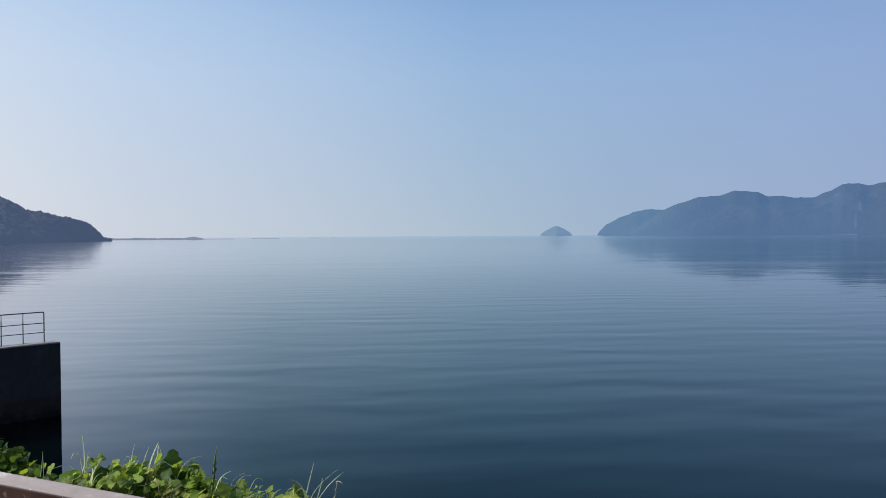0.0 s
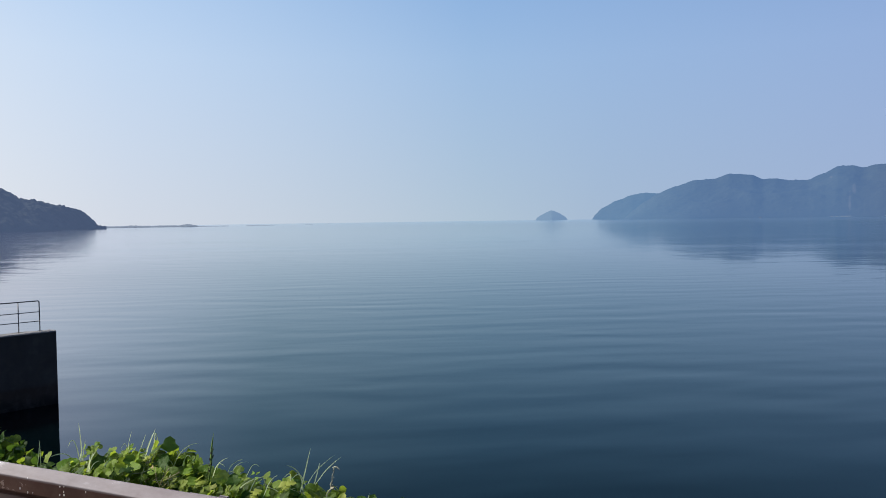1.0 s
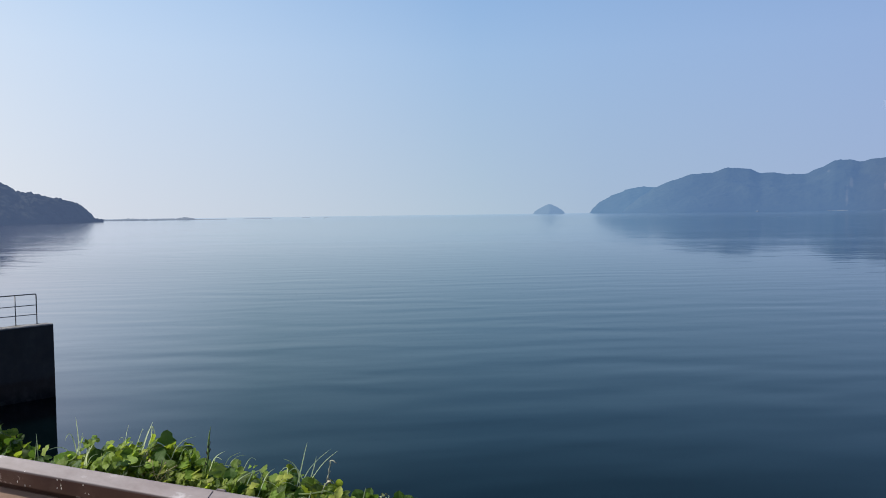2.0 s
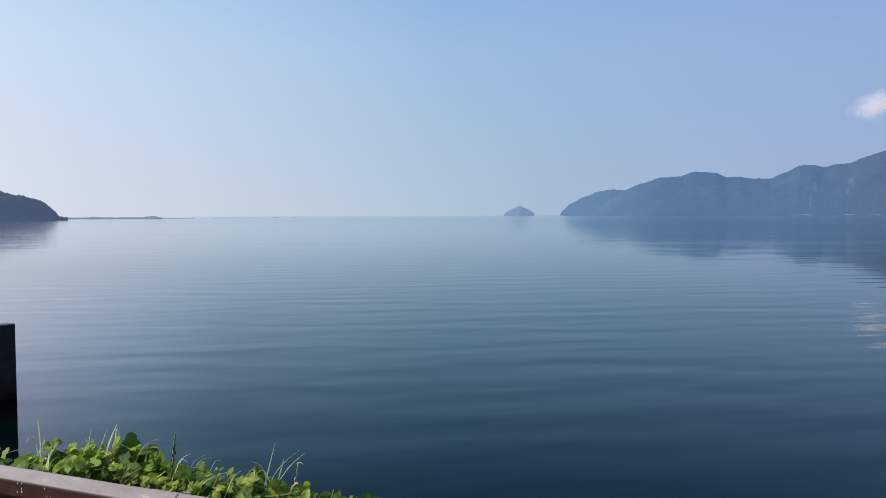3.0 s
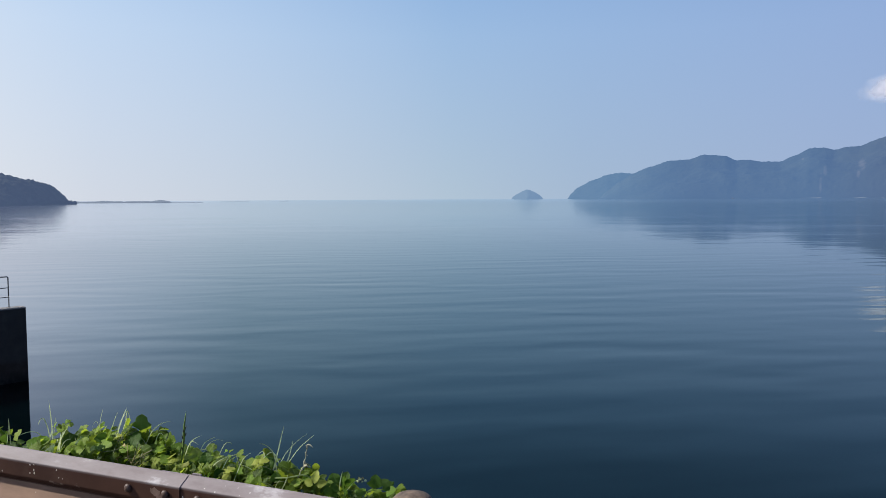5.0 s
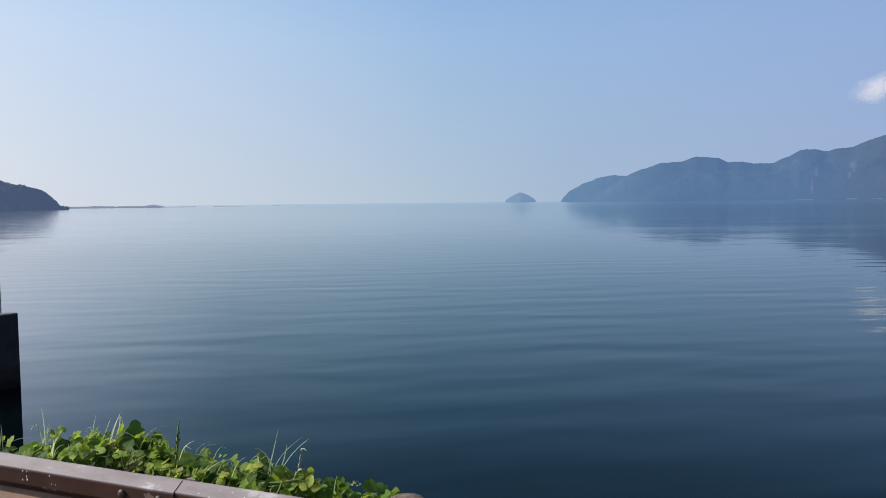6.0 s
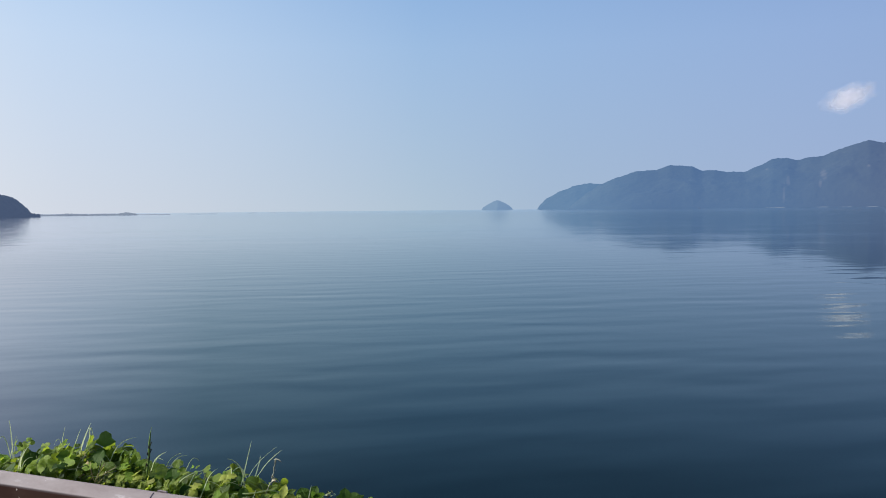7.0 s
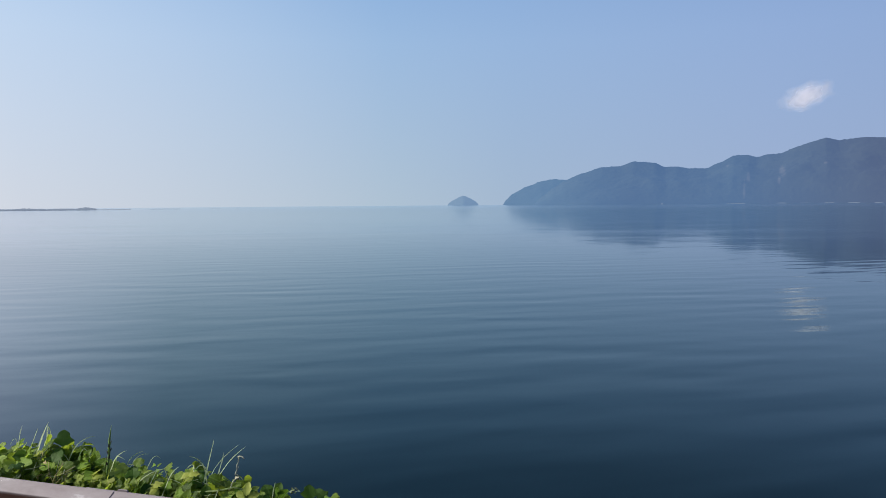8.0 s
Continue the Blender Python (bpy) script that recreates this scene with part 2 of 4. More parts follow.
def paint_material():
    p = Mat("brown_rail_paint", (0.13, 0.085, 0.075), 0.5, spec=0.19)
    tone = p.ramp(p.noise(3.0, 5, 0.6), [(0.3, (0.054, 0.024, 0.017)), (0.7, (0.092, 0.043, 0.029))])
    dust = p.ramp(p.noise(1.0, 5, 0.65, (5, 5, 9)), [(0.52, (0, 0, 0)), (0.80, (0.14, 0.14, 0.14))])
    tone = p.mix(dust, tone, (0.27, 0.20, 0.165))
    # dusty top edge of the beam with sky sheen painted in, and paler scuffs
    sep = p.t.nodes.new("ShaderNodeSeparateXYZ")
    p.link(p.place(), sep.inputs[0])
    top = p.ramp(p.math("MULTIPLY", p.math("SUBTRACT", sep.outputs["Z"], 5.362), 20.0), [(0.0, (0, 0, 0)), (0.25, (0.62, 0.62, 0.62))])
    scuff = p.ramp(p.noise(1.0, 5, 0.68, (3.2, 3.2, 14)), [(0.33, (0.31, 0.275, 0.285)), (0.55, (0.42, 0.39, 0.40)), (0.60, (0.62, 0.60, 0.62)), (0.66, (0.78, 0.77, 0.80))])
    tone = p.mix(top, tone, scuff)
    chip = p.node("ShaderNodeTexVoronoi", Scale=34.0, Randomness=1.0)
    p.link(p.place((1, 1, 0.5)), chip.inputs["Vector"])
    near = p.math("LESS_THAN", chip.outputs["Distance"], 0.095)
    few = p.math("GREATER_THAN", p.noise(6.0, 2), 0.53)
    tone = p.mix(p.math("MULTIPLY", near, few), tone, (0.66, 0.64, 0.61))
    flake = p.ramp(p.noise(7.0, 6, 0.7, (1, 1, 1.6)), [(0.64, (0, 0, 0)), (0.66, (0.6, 0.6, 0.6))])
    tone = p.mix(p.math("MULTIPLY", flake, p.math("LESS_THAN", sep.outputs["Z"], 5.358)), tone, (0.36, 0.27, 0.22))
    # sun's brightness painted in as a dusty tan, on the lower wave's ledge
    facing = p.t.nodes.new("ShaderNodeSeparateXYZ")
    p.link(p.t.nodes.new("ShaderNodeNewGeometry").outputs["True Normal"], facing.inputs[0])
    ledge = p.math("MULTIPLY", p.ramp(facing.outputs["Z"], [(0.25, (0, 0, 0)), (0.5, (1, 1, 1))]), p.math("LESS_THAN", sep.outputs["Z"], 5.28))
    lit_share = p.ramp(p.noise(1.0, 5, 0.65, (2.2, 2.2, 10)), [(0.35, (0.55, 0.55, 0.55)), (0.6, (0.95, 0.95, 0.95))])
    tone = p.mix(p.math("MULTIPLY", ledge, lit_share), tone, (0.27, 0.165, 0.110))
    p.color(tone)
    p.rough(p.math("ADD", p.math("MULTIPLY", p.noise(9.0, 5), 0.25), 0.46))
    p.bump(p.noise(18, 4), 0.0008, 0.25)
    return p.m


def leaf_material(name, dark, light, glow, per_island=False, thin=0.42, veins=False):
    """Thin leaf: a glossy cuticle over a blade that lets light through."""
    f = Mat(name, light, 0.52, spec=0.14)
    if per_island:
        rnd = f.t.nodes.new("ShaderNodeNewGeometry").outputs["Random Per Island"]
    else:
        rnd = f.t.nodes.new("ShaderNodeObjectInfo").outputs["Random"]
    tone = f.ramp(rnd, [(0.0, tuple(0.6 * v for v in dark)), (0.28, dark), (0.55, tuple(0.45 * a + 0.55 * b for a, b in zip(dark, light))), (0.72, light), (0.86, tuple(0.95 * v for v in light)), (0.95, (light[0] * 1.1, light[1] * 0.95, light[2] * 1.4)), (1.0, (light[0] * 1.15, light[1] * 1.0, light[2] * 2.0))])
    tone = f.mix(f.math("MULTIPLY", f.noise(45, 4, 0.6), 0.35), tone, tuple(v * 0.5 for v in dark))
    if veins:
        spot = f.t.nodes.new("ShaderNodeAttribute")
        spot.attribute_name = "blade"
        cut = f.t.nodes.new("ShaderNodeSeparateXYZ")
        f.link(spot.outputs["Vector"], cut.inputs[0])
        off = f.math("ABSOLUTE", cut.outputs["X"])
        rib = f.ramp(off, [(0.03, (0.45, 0.45, 0.45)), (0.12, (0, 0, 0))])
        wave = f.math("SINE", f.math("MULTIPLY", f.math("SUBTRACT", cut.outputs["Y"], f.math("MULTIPLY", off, 0.30)), 40.0))
        vein = f.ramp(wave, [(0.55, (0, 0, 0)), (0.98, (0.22, 0.22, 0.22))])
        rim = f.ramp(off, [(0.86, (0, 0, 0)), (1.0, (0.30, 0.30, 0.30))])
        ridge = f.math("MAXIMUM", f.math("MAXIMUM", rib, vein), rim)
        tone = f.mix(ridge, tone, (light[0] * 1.35, light[1] * 1.15, light[2] * 2.2))
        # the blade swells a little between its veins
        relief = f.math("SUBTRACT", f.noise(90, 3), f.math("MULTIPLY", ridge, 1.2))
    f.color(tone)
    f.bump(relief if veins else f.noise(90, 3), 0.003, 0.6 if veins else 0.4)
    tr = f.t.nodes.new("ShaderNodeBsdfTranslucent")
    f.link(f.mix(rnd, tuple(v * 0.7 for v in glow), glow), tr.inputs["Color"])
    mx = f.t.nodes.new("ShaderNodeMixShader")
    mx.inputs[0].default_value = thin
    f.link(f.b.outputs[0], mx.inputs[1])
    f.link(tr.outputs[0], mx.inputs[2])
    f.link(mx.outputs[0], f.out.inputs["Surface"])
    return f.m


def grain_material(name, a, b, scale, rough=0.85, bump=0.01, metal=0.0):
    g = Mat(name, a, rough, metal)
    g.color(g.ramp(g.noise(scale, 6, 0.65), [(0.3, a), (0.7, b)]))
    g.bump(g.noise(scale * 6, 4, 0.7), bump, 0.6)
    return g.m


def cloud_material():
    c = Mat("cloud_vapour", (0.90, 0.90, 0.91), 1.0, spec=0.0)
    c.set("Emission Color", (0.545, 0.465, 0.470, 1))      # glow painted in for light scattered on inside the vapour
    c.set("Emission Strength", 1.0)
    sep = c.t.nodes.new("ShaderNodeVectorMath")
    sep.operation = "LENGTH"
    c.link(c.place((1, 0.0, 1)), sep.inputs[0])
    soft = c.math("ADD", c.math("SUBTRACT", 1.0, sep.outputs["Value"]), c.math("MULTIPLY", c.math("SUBTRACT", c.noise(1.5, 3, 0.48, (1.5, 0.0, 1)), 0.5), 0.80))
    dens = c.ramp(soft, [(0.06, (0, 0, 0)), (0.34, (0.13, 0.13, 0.13)), (0.72, (0.46, 0.46, 0.46)), (1.0, (0.60, 0.60, 0.60))])
    tl = c.t.nodes.new("ShaderNodeBsdfTranslucent")
    tl.inputs["Color"].default_value = (0.88, 0.87, 0.88, 1)
    half = c.t.nodes.new("ShaderNodeMixShader")
    half.inputs[0].default_value = 0.5
    c.link(c.b.outputs[0], half.inputs[1])
    c.link(tl.outputs[0], half.inputs[2])
    clear = c.t.nodes.new("ShaderNodeBsdfTransparent")
    mx = c.t.nodes.new("ShaderNodeMixShader")
    c.link(dens, mx.inputs[0])
    c.link(clear.outputs[0], mx.inputs[1])
    c.link(half.outputs[0], mx.inputs[2])
    c.link(mx.outputs[0], c.out.inputs["Surface"])
    return c.m


WATER = water_material()
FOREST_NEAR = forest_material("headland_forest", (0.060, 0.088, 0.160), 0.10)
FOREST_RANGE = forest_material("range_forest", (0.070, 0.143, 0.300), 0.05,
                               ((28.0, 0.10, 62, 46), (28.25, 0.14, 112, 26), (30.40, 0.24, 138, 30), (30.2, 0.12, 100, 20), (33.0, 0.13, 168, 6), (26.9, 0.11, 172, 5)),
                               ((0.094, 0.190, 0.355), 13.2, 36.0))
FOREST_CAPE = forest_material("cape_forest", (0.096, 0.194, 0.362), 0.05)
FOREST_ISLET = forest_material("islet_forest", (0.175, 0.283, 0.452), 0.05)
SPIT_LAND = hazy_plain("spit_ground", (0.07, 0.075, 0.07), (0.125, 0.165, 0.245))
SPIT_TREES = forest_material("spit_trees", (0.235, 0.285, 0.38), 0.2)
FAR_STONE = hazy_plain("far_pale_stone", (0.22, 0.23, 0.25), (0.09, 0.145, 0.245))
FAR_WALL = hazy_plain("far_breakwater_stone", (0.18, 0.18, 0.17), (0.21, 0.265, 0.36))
CONCRETE = concrete_material()
# lighter copy of the pier's concrete, the sun on its top put into the colour
COPING = grain_material("sunlit_worn_coping", (0.10, 0.098, 0.096), (0.30, 0.295, 0.285), 3.0, 0.9, 0.006)
PAINT = paint_material()
POST_PAINT = grain_material("brown_post_paint", (0.040, 0.030, 0.022), (0.230, 0.165, 0.115), 40, 0.7, 0.003)
PRIMER = grain_material("pale_primer", (0.86, 0.80, 0.70), (0.94, 0.89, 0.80), 60, 0.7, 0.0005)
UNDERCOAT = grain_material("tan_undercoat", (0.17, 0.105, 0.08), (0.27, 0.18, 0.14), 30, 0.7, 0.0008)
STEEL = grain_material("dull_bolt_steel", (0.055, 0.032, 0.025), (0.11, 0.066, 0.05), 40, 0.5, 0.001, 0.0)
PIPE = grain_material("grey_pipe_paint", (0.09, 0.095, 0.10), (0.16, 0.165, 0.17), 6, 0.5, 0.001)
ASPHALT = grain_material("asphalt", (0.035, 0.035, 0.036), (0.065, 0.064, 0.062), 5)
SOIL = grain_material("bank_soil", (0.035, 0.028, 0.018), (0.085, 0.068, 0.042), 4, 0.95, 0.03)
LEAF = leaf_material("vine_leaf", (0.042, 0.098, 0.015), (0.270, 0.390, 0.055), (0.50, 0.66, 0.055), veins=True)
# darker copy of the vine leaf, with shade put into its colour
LEAF_SHADED = leaf_material("shaded_vine_leaf", (0.036, 0.088, 0.012), (0.064, 0.142, 0.019), (0.15, 0.28, 0.03), thin=0.34, veins=True)
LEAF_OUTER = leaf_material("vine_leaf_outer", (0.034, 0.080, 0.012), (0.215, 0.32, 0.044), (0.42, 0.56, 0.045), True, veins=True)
# inner leaves toned darker, so the gaps carry painted shade
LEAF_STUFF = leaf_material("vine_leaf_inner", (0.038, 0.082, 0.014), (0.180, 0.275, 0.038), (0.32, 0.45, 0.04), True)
LEAF_YOUNG = leaf_material("young_vine_leaf", (0.36, 0.43, 0.07), (0.44, 0.50, 0.10), (0.60, 0.66, 0.12))
LEAF_FRESH = leaf_material("fresh_vine_leaf", (0.20, 0.285, 0.045), (0.35, 0.43, 0.085), (0.52, 0.62, 0.07), veins=True)
LEAF_BROAD = leaf_material("broad_vine_leaf", (0.15, 0.29, 0.032), (0.245, 0.40, 0.048), (0.50, 0.68, 0.055), veins=True)
GRASS = leaf_material("grass_blade", (0.36, 0.46, 0.22), (0.60, 0.68, 0.43), (0.80, 0.90, 0.50), thin=0.58)
SPEAR = grain_material("green_spear", (0.15, 0.25, 0.05), (0.26, 0.38, 0.09), 60, 0.5, 0.002)
WITHERED = grain_material("withered_leaf", (0.30, 0.25, 0.09), (0.52, 0.46, 0.20), 40, 0.8, 0.002)
SHEATH = grain_material("dark_sheath", (0.018, 0.014, 0.010), (0.07, 0.06, 0.035), 80, 0.8, 0.002)
DRY = grain_material("dry_stem", (0.33, 0.32, 0.21), (0.52, 0.50, 0.37), 30, 0.8, 0.002)
VINE = grain_material("green_stem", (0.05, 0.08, 0.02), (0.13, 0.17, 0.05), 30, 0.7, 0.002)
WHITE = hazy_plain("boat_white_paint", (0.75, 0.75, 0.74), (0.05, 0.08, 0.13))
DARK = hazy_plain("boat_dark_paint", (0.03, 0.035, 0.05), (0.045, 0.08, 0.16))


# ---------------------------------------------------------------- mesh helpers
def mesh(name, verts, faces, material, smooth=False, blade=None):
    """blade: for leaves, each vertex's place on its blade, from midrib to edge and from stalk to tip."""
    me = bpy.data.meshes.new(name)
    me.from_pydata([tuple(v) for v in verts], [], faces)
    if blade:
        spot = me.attributes.new("blade", "FLOAT_VECTOR", "POINT")
        spot.data.foreach_set("vector", [c for k, t in blade for c in (k, t, 0.0)])
    me.materials.append(material)
    if smooth:
        me.polygons.foreach_set("use_smooth", [True] * len(me.polygons))
    me.update()
    return me


def thing(name, data, label, category, group="", kind=""):
    return tagged(new(name, data), label, category, group, kind)


def part(name, data, parent, label="", m=None):
    ob = new(name, data)
    ob.parent = parent
    if m is not None:
        ob.matrix_basis = m
    return tagged(ob, label)


def tube(points, radius, sides=8, closed_ends=True):
    """Vertices and faces of a round bar along points; radius may be one number or one per point."""
    pts = [Vector(p) for p in points]
    rad = radius if isinstance(radius, (list, tuple)) else [radius] * len(pts)
    verts, faces = [], []
    for i, p in enumerate(pts):
        d = (pts[min(i + 1, len(pts) - 1)] - pts[max(i - 1, 0)]).normalized()
        a = d.orthogonal().normalized() if i == 0 else (a - d * a.dot(d)).normalized()
        b = d.cross(a)
        for k in range(sides):
            w = 2 * math.pi * k / sides
            verts.append(p + (a * math.cos(w) + b * math.sin(w)) * rad[i])
    for i in range(len(pts) - 1):
        for k in range(sides):
            q = (k + 1) % sides
            faces.append((i * sides + k, i * sides + q, (i + 1) * sides + q, (i + 1) * sides + k))
    if closed_ends:
        faces.append(tuple(range(sides - 1, -1, -1)))
        faces.append(tuple((len(pts) - 1) * sides + k for k in range(sides)))
    return verts, faces


def block(lo, hi, chamfer=0.02):
    bm = bmesh.new()
    bmesh.ops.create_cube(bm, size=1.0)
    for v in bm.verts:
        v.co = Vector([lo[i] + (v.co[i] + 0.5) * (hi[i] - lo[i]) for i in range(3)])
    if chamfer:
        bmesh.ops.bevel(bm, geom=bm.edges[:], offset=chamfer, segments=2, affect="EDGES")
    return bm


def from_bm(name, bm, material, smooth=False):
    me = bpy.data.meshes.new(name)
    bm.to_mesh(me)
    bm.free()
    me.materials.append(material)
    if smooth:
        me.polygons.foreach_set("use_smooth", [True] * len(me.polygons))
    return me


def smoothstep(a, b, x):
    t = min(1.0, max(0.0, (x - a) / (b - a)))
    return t * t * (3 - 2 * t)


def along(table, x):
    """Smooth reading of a short table of (x, value) rows."""
    if x <= table[0][0]:
        return table[0][1]
    for (x0, v0), (x1, v1) in zip(table, table[1:]):
        if x <= x1:
            t = (x - x0) / (x1 - x0)
            return v0 + (v1 - v0) * (0.55 * t + 0.45 * t * t * (3 - 2 * t))
    return table[-1][1]


# ---------------------------------------------------------------- the lie of the road and rail
RAIL0 = Vector((-0.900, 3.080, 0.0))            # joint of two rail beams, in plan
U = Vector((0.911, -0.413, 0.0)).normalized()   # along the rail
N = Vector((-U.y, U.x, 0.0))                    # towards the lake
RAIL_TOP = 5.405
ROAD = 4.65


def rail_place(s, v, z):
    return RAIL0 + U * s + N * v + Vector((0, 0, z + 0.005))


RAIL_FRAME = Matrix(((U.x, N.x, 0, RAIL0.x), (U.y, N.y, 0, RAIL0.y), (0, 0, 1, 0), (0, 0, 0, 1)))


# ---------------------------------------------------------------- structure: lake, ground, road
def build_lake():
    verts, faces = [(0, 0, 0)], []
    rings = [8, 30, 120, 500, 2000, 6000]
    seg = 96
    for r in rings:
        for k in range(seg):
            a = 2 * math.pi * k / seg
            verts.append((r * math.sin(a), r * math.cos(a), 0))
    for k in range(seg):
        faces.append((0, 1 + (k + 1) % seg, 1 + k))
    for i in range(len(rings) - 1):
        for k in range(seg):
            q = (k + 1) % seg
            a, b = 1 + i * seg, 1 + (i + 1) * seg
            faces.append((a + k, a + q, b + q, b + k))
    thing("water", mesh("water", verts, faces, WATER), "calm blue lake water with long soft ripples under hazy light", "water", kind="structure")


def build_ground():
    prof = [(-900, 140), (-300, 70), (-90, 26), (-30, 9), (-10, 5.0), (-8.5, 4.62), (0.0, 4.62), (0.25, 4.75), (0.9, 4.85), (1.5, 4.3), (3.2, 2.2), (5.0, 0.1), (7.0, -1.5), (14.0, -3.0)]
    ss = [-700, -300, -120, -50, -20, -10] + [-6 + 0.5 * i for i in range(25)] + [10, 20, 50, 120, 300, 700]
    verts, faces = [], []
    for s in ss:
        for v, z in prof:
            w = noise.noise(Vector((s * 0.4, v * 0.4, 3.0))) * (0.12 if 0.2 < v < 6 else 0.0)
            verts.append(rail_place(s, v, z + w))
    n = len(prof)
    for i in range(len(ss) - 1):
        for j in range(n - 1):
            faces.append((i * n + j, (i + 1) * n + j, (i + 1) * n + j + 1, i * n + j + 1))
    thing("ground", mesh("ground", verts, faces, SOIL, True), "brown earth bank falling steeply to the lake", "ground", kind="structure")
    v2 = [rail_place(s, v, z) for z in (4.60, ROAD) for s, v in ((-300, -8), (300, -8), (300, -0.18), (-300, -0.18))]
    f2 = [(4, 5, 6, 7), (0, 3, 2, 1), (0, 1, 5, 4), (1, 2, 6, 5), (2, 3, 7, 6), (3, 0, 4, 7)]
    thing("road", mesh("road", v2, f2, ASPHALT), "worn grey asphalt road beside the guardrail", "road", kind="structure")


# ---------------------------------------------------------------- far land
def hill(name, crest, ridge_at, shore_at, back, material, label, category, step, rows, crown, crown_size, spur, seed):
    """Wooded hill: crest is a table of bearing in degrees and height in metres, ridge_at and shore_at tables of bearing and distance."""
    a0, a1 = crest[0][0], crest[-1][0]
    mid = along(ridge_at, (a0 + a1) / 2)
    cols = int(abs(radians(a1 - a0)) * mid / step)
    verts, faces = [], []
    ts = [j / rows for j in range(rows + 1)] + [1 + 0.08 * k for k in range(1, 8)]
    for i in range(cols + 1):
        a = a0 + (a1 - a0) * i / cols
        top, far, near = along(crest, a), along(ridge_at, a), along(shore_at, a)
        for t in ts:
            dist = near + (far - near) * t if t <= 1 else far + back * (t - 1) / 0.56
            x, y = dist * math.sin(radians(a)), dist * math.cos(radians(a))
            rise = t ** 0.85 if t <= 1 else max(0.0, 1 - ((t - 1) / 0.56) ** 1.3)
            fold = noise.fractal(Vector((x / spur, y / spur, seed)), 0.9, 2.1, 4)
            flank = math.sin(math.pi * min(1.0, t)) if t < 1 else 0.0
            z = top * rise + top * 0.14 * fold * flank
            if crown and 0.02 < t:
                d, _ = noise.voronoi(Vector((x / crown_size, y / crown_size, seed)))
                tall = 0.65 + 0.5 * noise.noise(Vector((x / crown_size * 0.6, y / crown_size * 0.6, seed + 5)))
                z += crown * tall * (0.45 * math.sqrt(max(0.0, 1 - (d[0] / 0.75) ** 2)) + 0.75 * max(0.0, 1 - d[0] / 0.55)) * smoothstep(0.0, 0.06, t) * smoothstep(0, 0.25 * max(1, crown), top) - crown * 0.55 * smoothstep(0.1, 0.5, rise)
            edge = -2.0 if t == 0 else 0.0
            verts.append((x, y, max(z, -2.0) + edge))
    n = len(ts)
    for i in range(cols):
        for j in range(n - 1):
            faces.append((i * n + j, i * n + j + 1, (i + 1) * n + j + 1, (i + 1) * n + j))
    return thing(name, mesh(name, verts, faces, material, True), label, category, kind="structure")


def high(table, ridge):
    """Table of bearing and angle of height, turned into metres for a ridge at the given distances."""
    return [(a, along(ridge, a) * math.tan(radians(e)) + (EYE if e > 0 else 0)) for a, e in table]


RANGE_SHORE = [(13.4, 3600), (18, 3450), (48, 3300)]


def build_far_land():
    ridge = [(13.4, 3900), (48, 3900)]
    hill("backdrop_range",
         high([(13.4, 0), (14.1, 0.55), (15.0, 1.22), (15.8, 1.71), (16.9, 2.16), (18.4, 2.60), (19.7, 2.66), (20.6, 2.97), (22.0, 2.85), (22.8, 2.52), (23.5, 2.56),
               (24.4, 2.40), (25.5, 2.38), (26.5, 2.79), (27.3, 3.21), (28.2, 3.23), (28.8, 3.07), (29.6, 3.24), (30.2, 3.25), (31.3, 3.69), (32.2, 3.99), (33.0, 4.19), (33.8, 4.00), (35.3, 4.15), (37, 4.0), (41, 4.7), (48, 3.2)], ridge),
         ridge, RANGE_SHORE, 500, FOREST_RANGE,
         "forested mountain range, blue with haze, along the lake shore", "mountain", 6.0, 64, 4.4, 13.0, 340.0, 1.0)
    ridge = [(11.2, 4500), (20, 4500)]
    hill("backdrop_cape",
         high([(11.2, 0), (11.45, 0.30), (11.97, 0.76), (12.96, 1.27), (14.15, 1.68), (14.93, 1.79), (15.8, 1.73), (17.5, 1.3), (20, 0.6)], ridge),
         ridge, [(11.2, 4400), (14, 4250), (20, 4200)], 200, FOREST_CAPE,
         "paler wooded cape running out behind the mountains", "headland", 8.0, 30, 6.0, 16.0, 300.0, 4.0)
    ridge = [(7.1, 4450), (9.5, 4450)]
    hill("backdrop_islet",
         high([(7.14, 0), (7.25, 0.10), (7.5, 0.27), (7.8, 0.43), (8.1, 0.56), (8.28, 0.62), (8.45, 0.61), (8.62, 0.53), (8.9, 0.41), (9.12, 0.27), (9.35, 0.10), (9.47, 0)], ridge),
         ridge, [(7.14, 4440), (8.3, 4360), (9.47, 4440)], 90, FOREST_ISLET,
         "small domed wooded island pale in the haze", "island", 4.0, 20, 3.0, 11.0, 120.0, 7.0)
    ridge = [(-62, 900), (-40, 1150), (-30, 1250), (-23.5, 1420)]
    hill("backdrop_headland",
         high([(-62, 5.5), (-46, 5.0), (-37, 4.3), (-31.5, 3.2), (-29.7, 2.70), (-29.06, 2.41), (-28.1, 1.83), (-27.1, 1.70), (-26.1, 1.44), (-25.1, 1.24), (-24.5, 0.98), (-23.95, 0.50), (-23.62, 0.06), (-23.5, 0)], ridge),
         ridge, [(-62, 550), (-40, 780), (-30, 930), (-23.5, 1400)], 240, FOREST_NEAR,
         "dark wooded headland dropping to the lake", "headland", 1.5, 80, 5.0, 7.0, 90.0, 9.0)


def lump(rx, ry, rz, seed, rough=0.35, level=2):
    bm = bmesh.new()
    bmesh.ops.create_icosphere(bm, subdivisions=level, radius=1.0)
    for v in bm.verts:
        k = 1 + rough * noise.noise(v.co * 1.7 + Vector((seed, seed * 0.7, 0)))
        v.co = Vector((v.co.x * rx * k, v.co.y * ry * k, v.co.z * rz * k))
    return bm


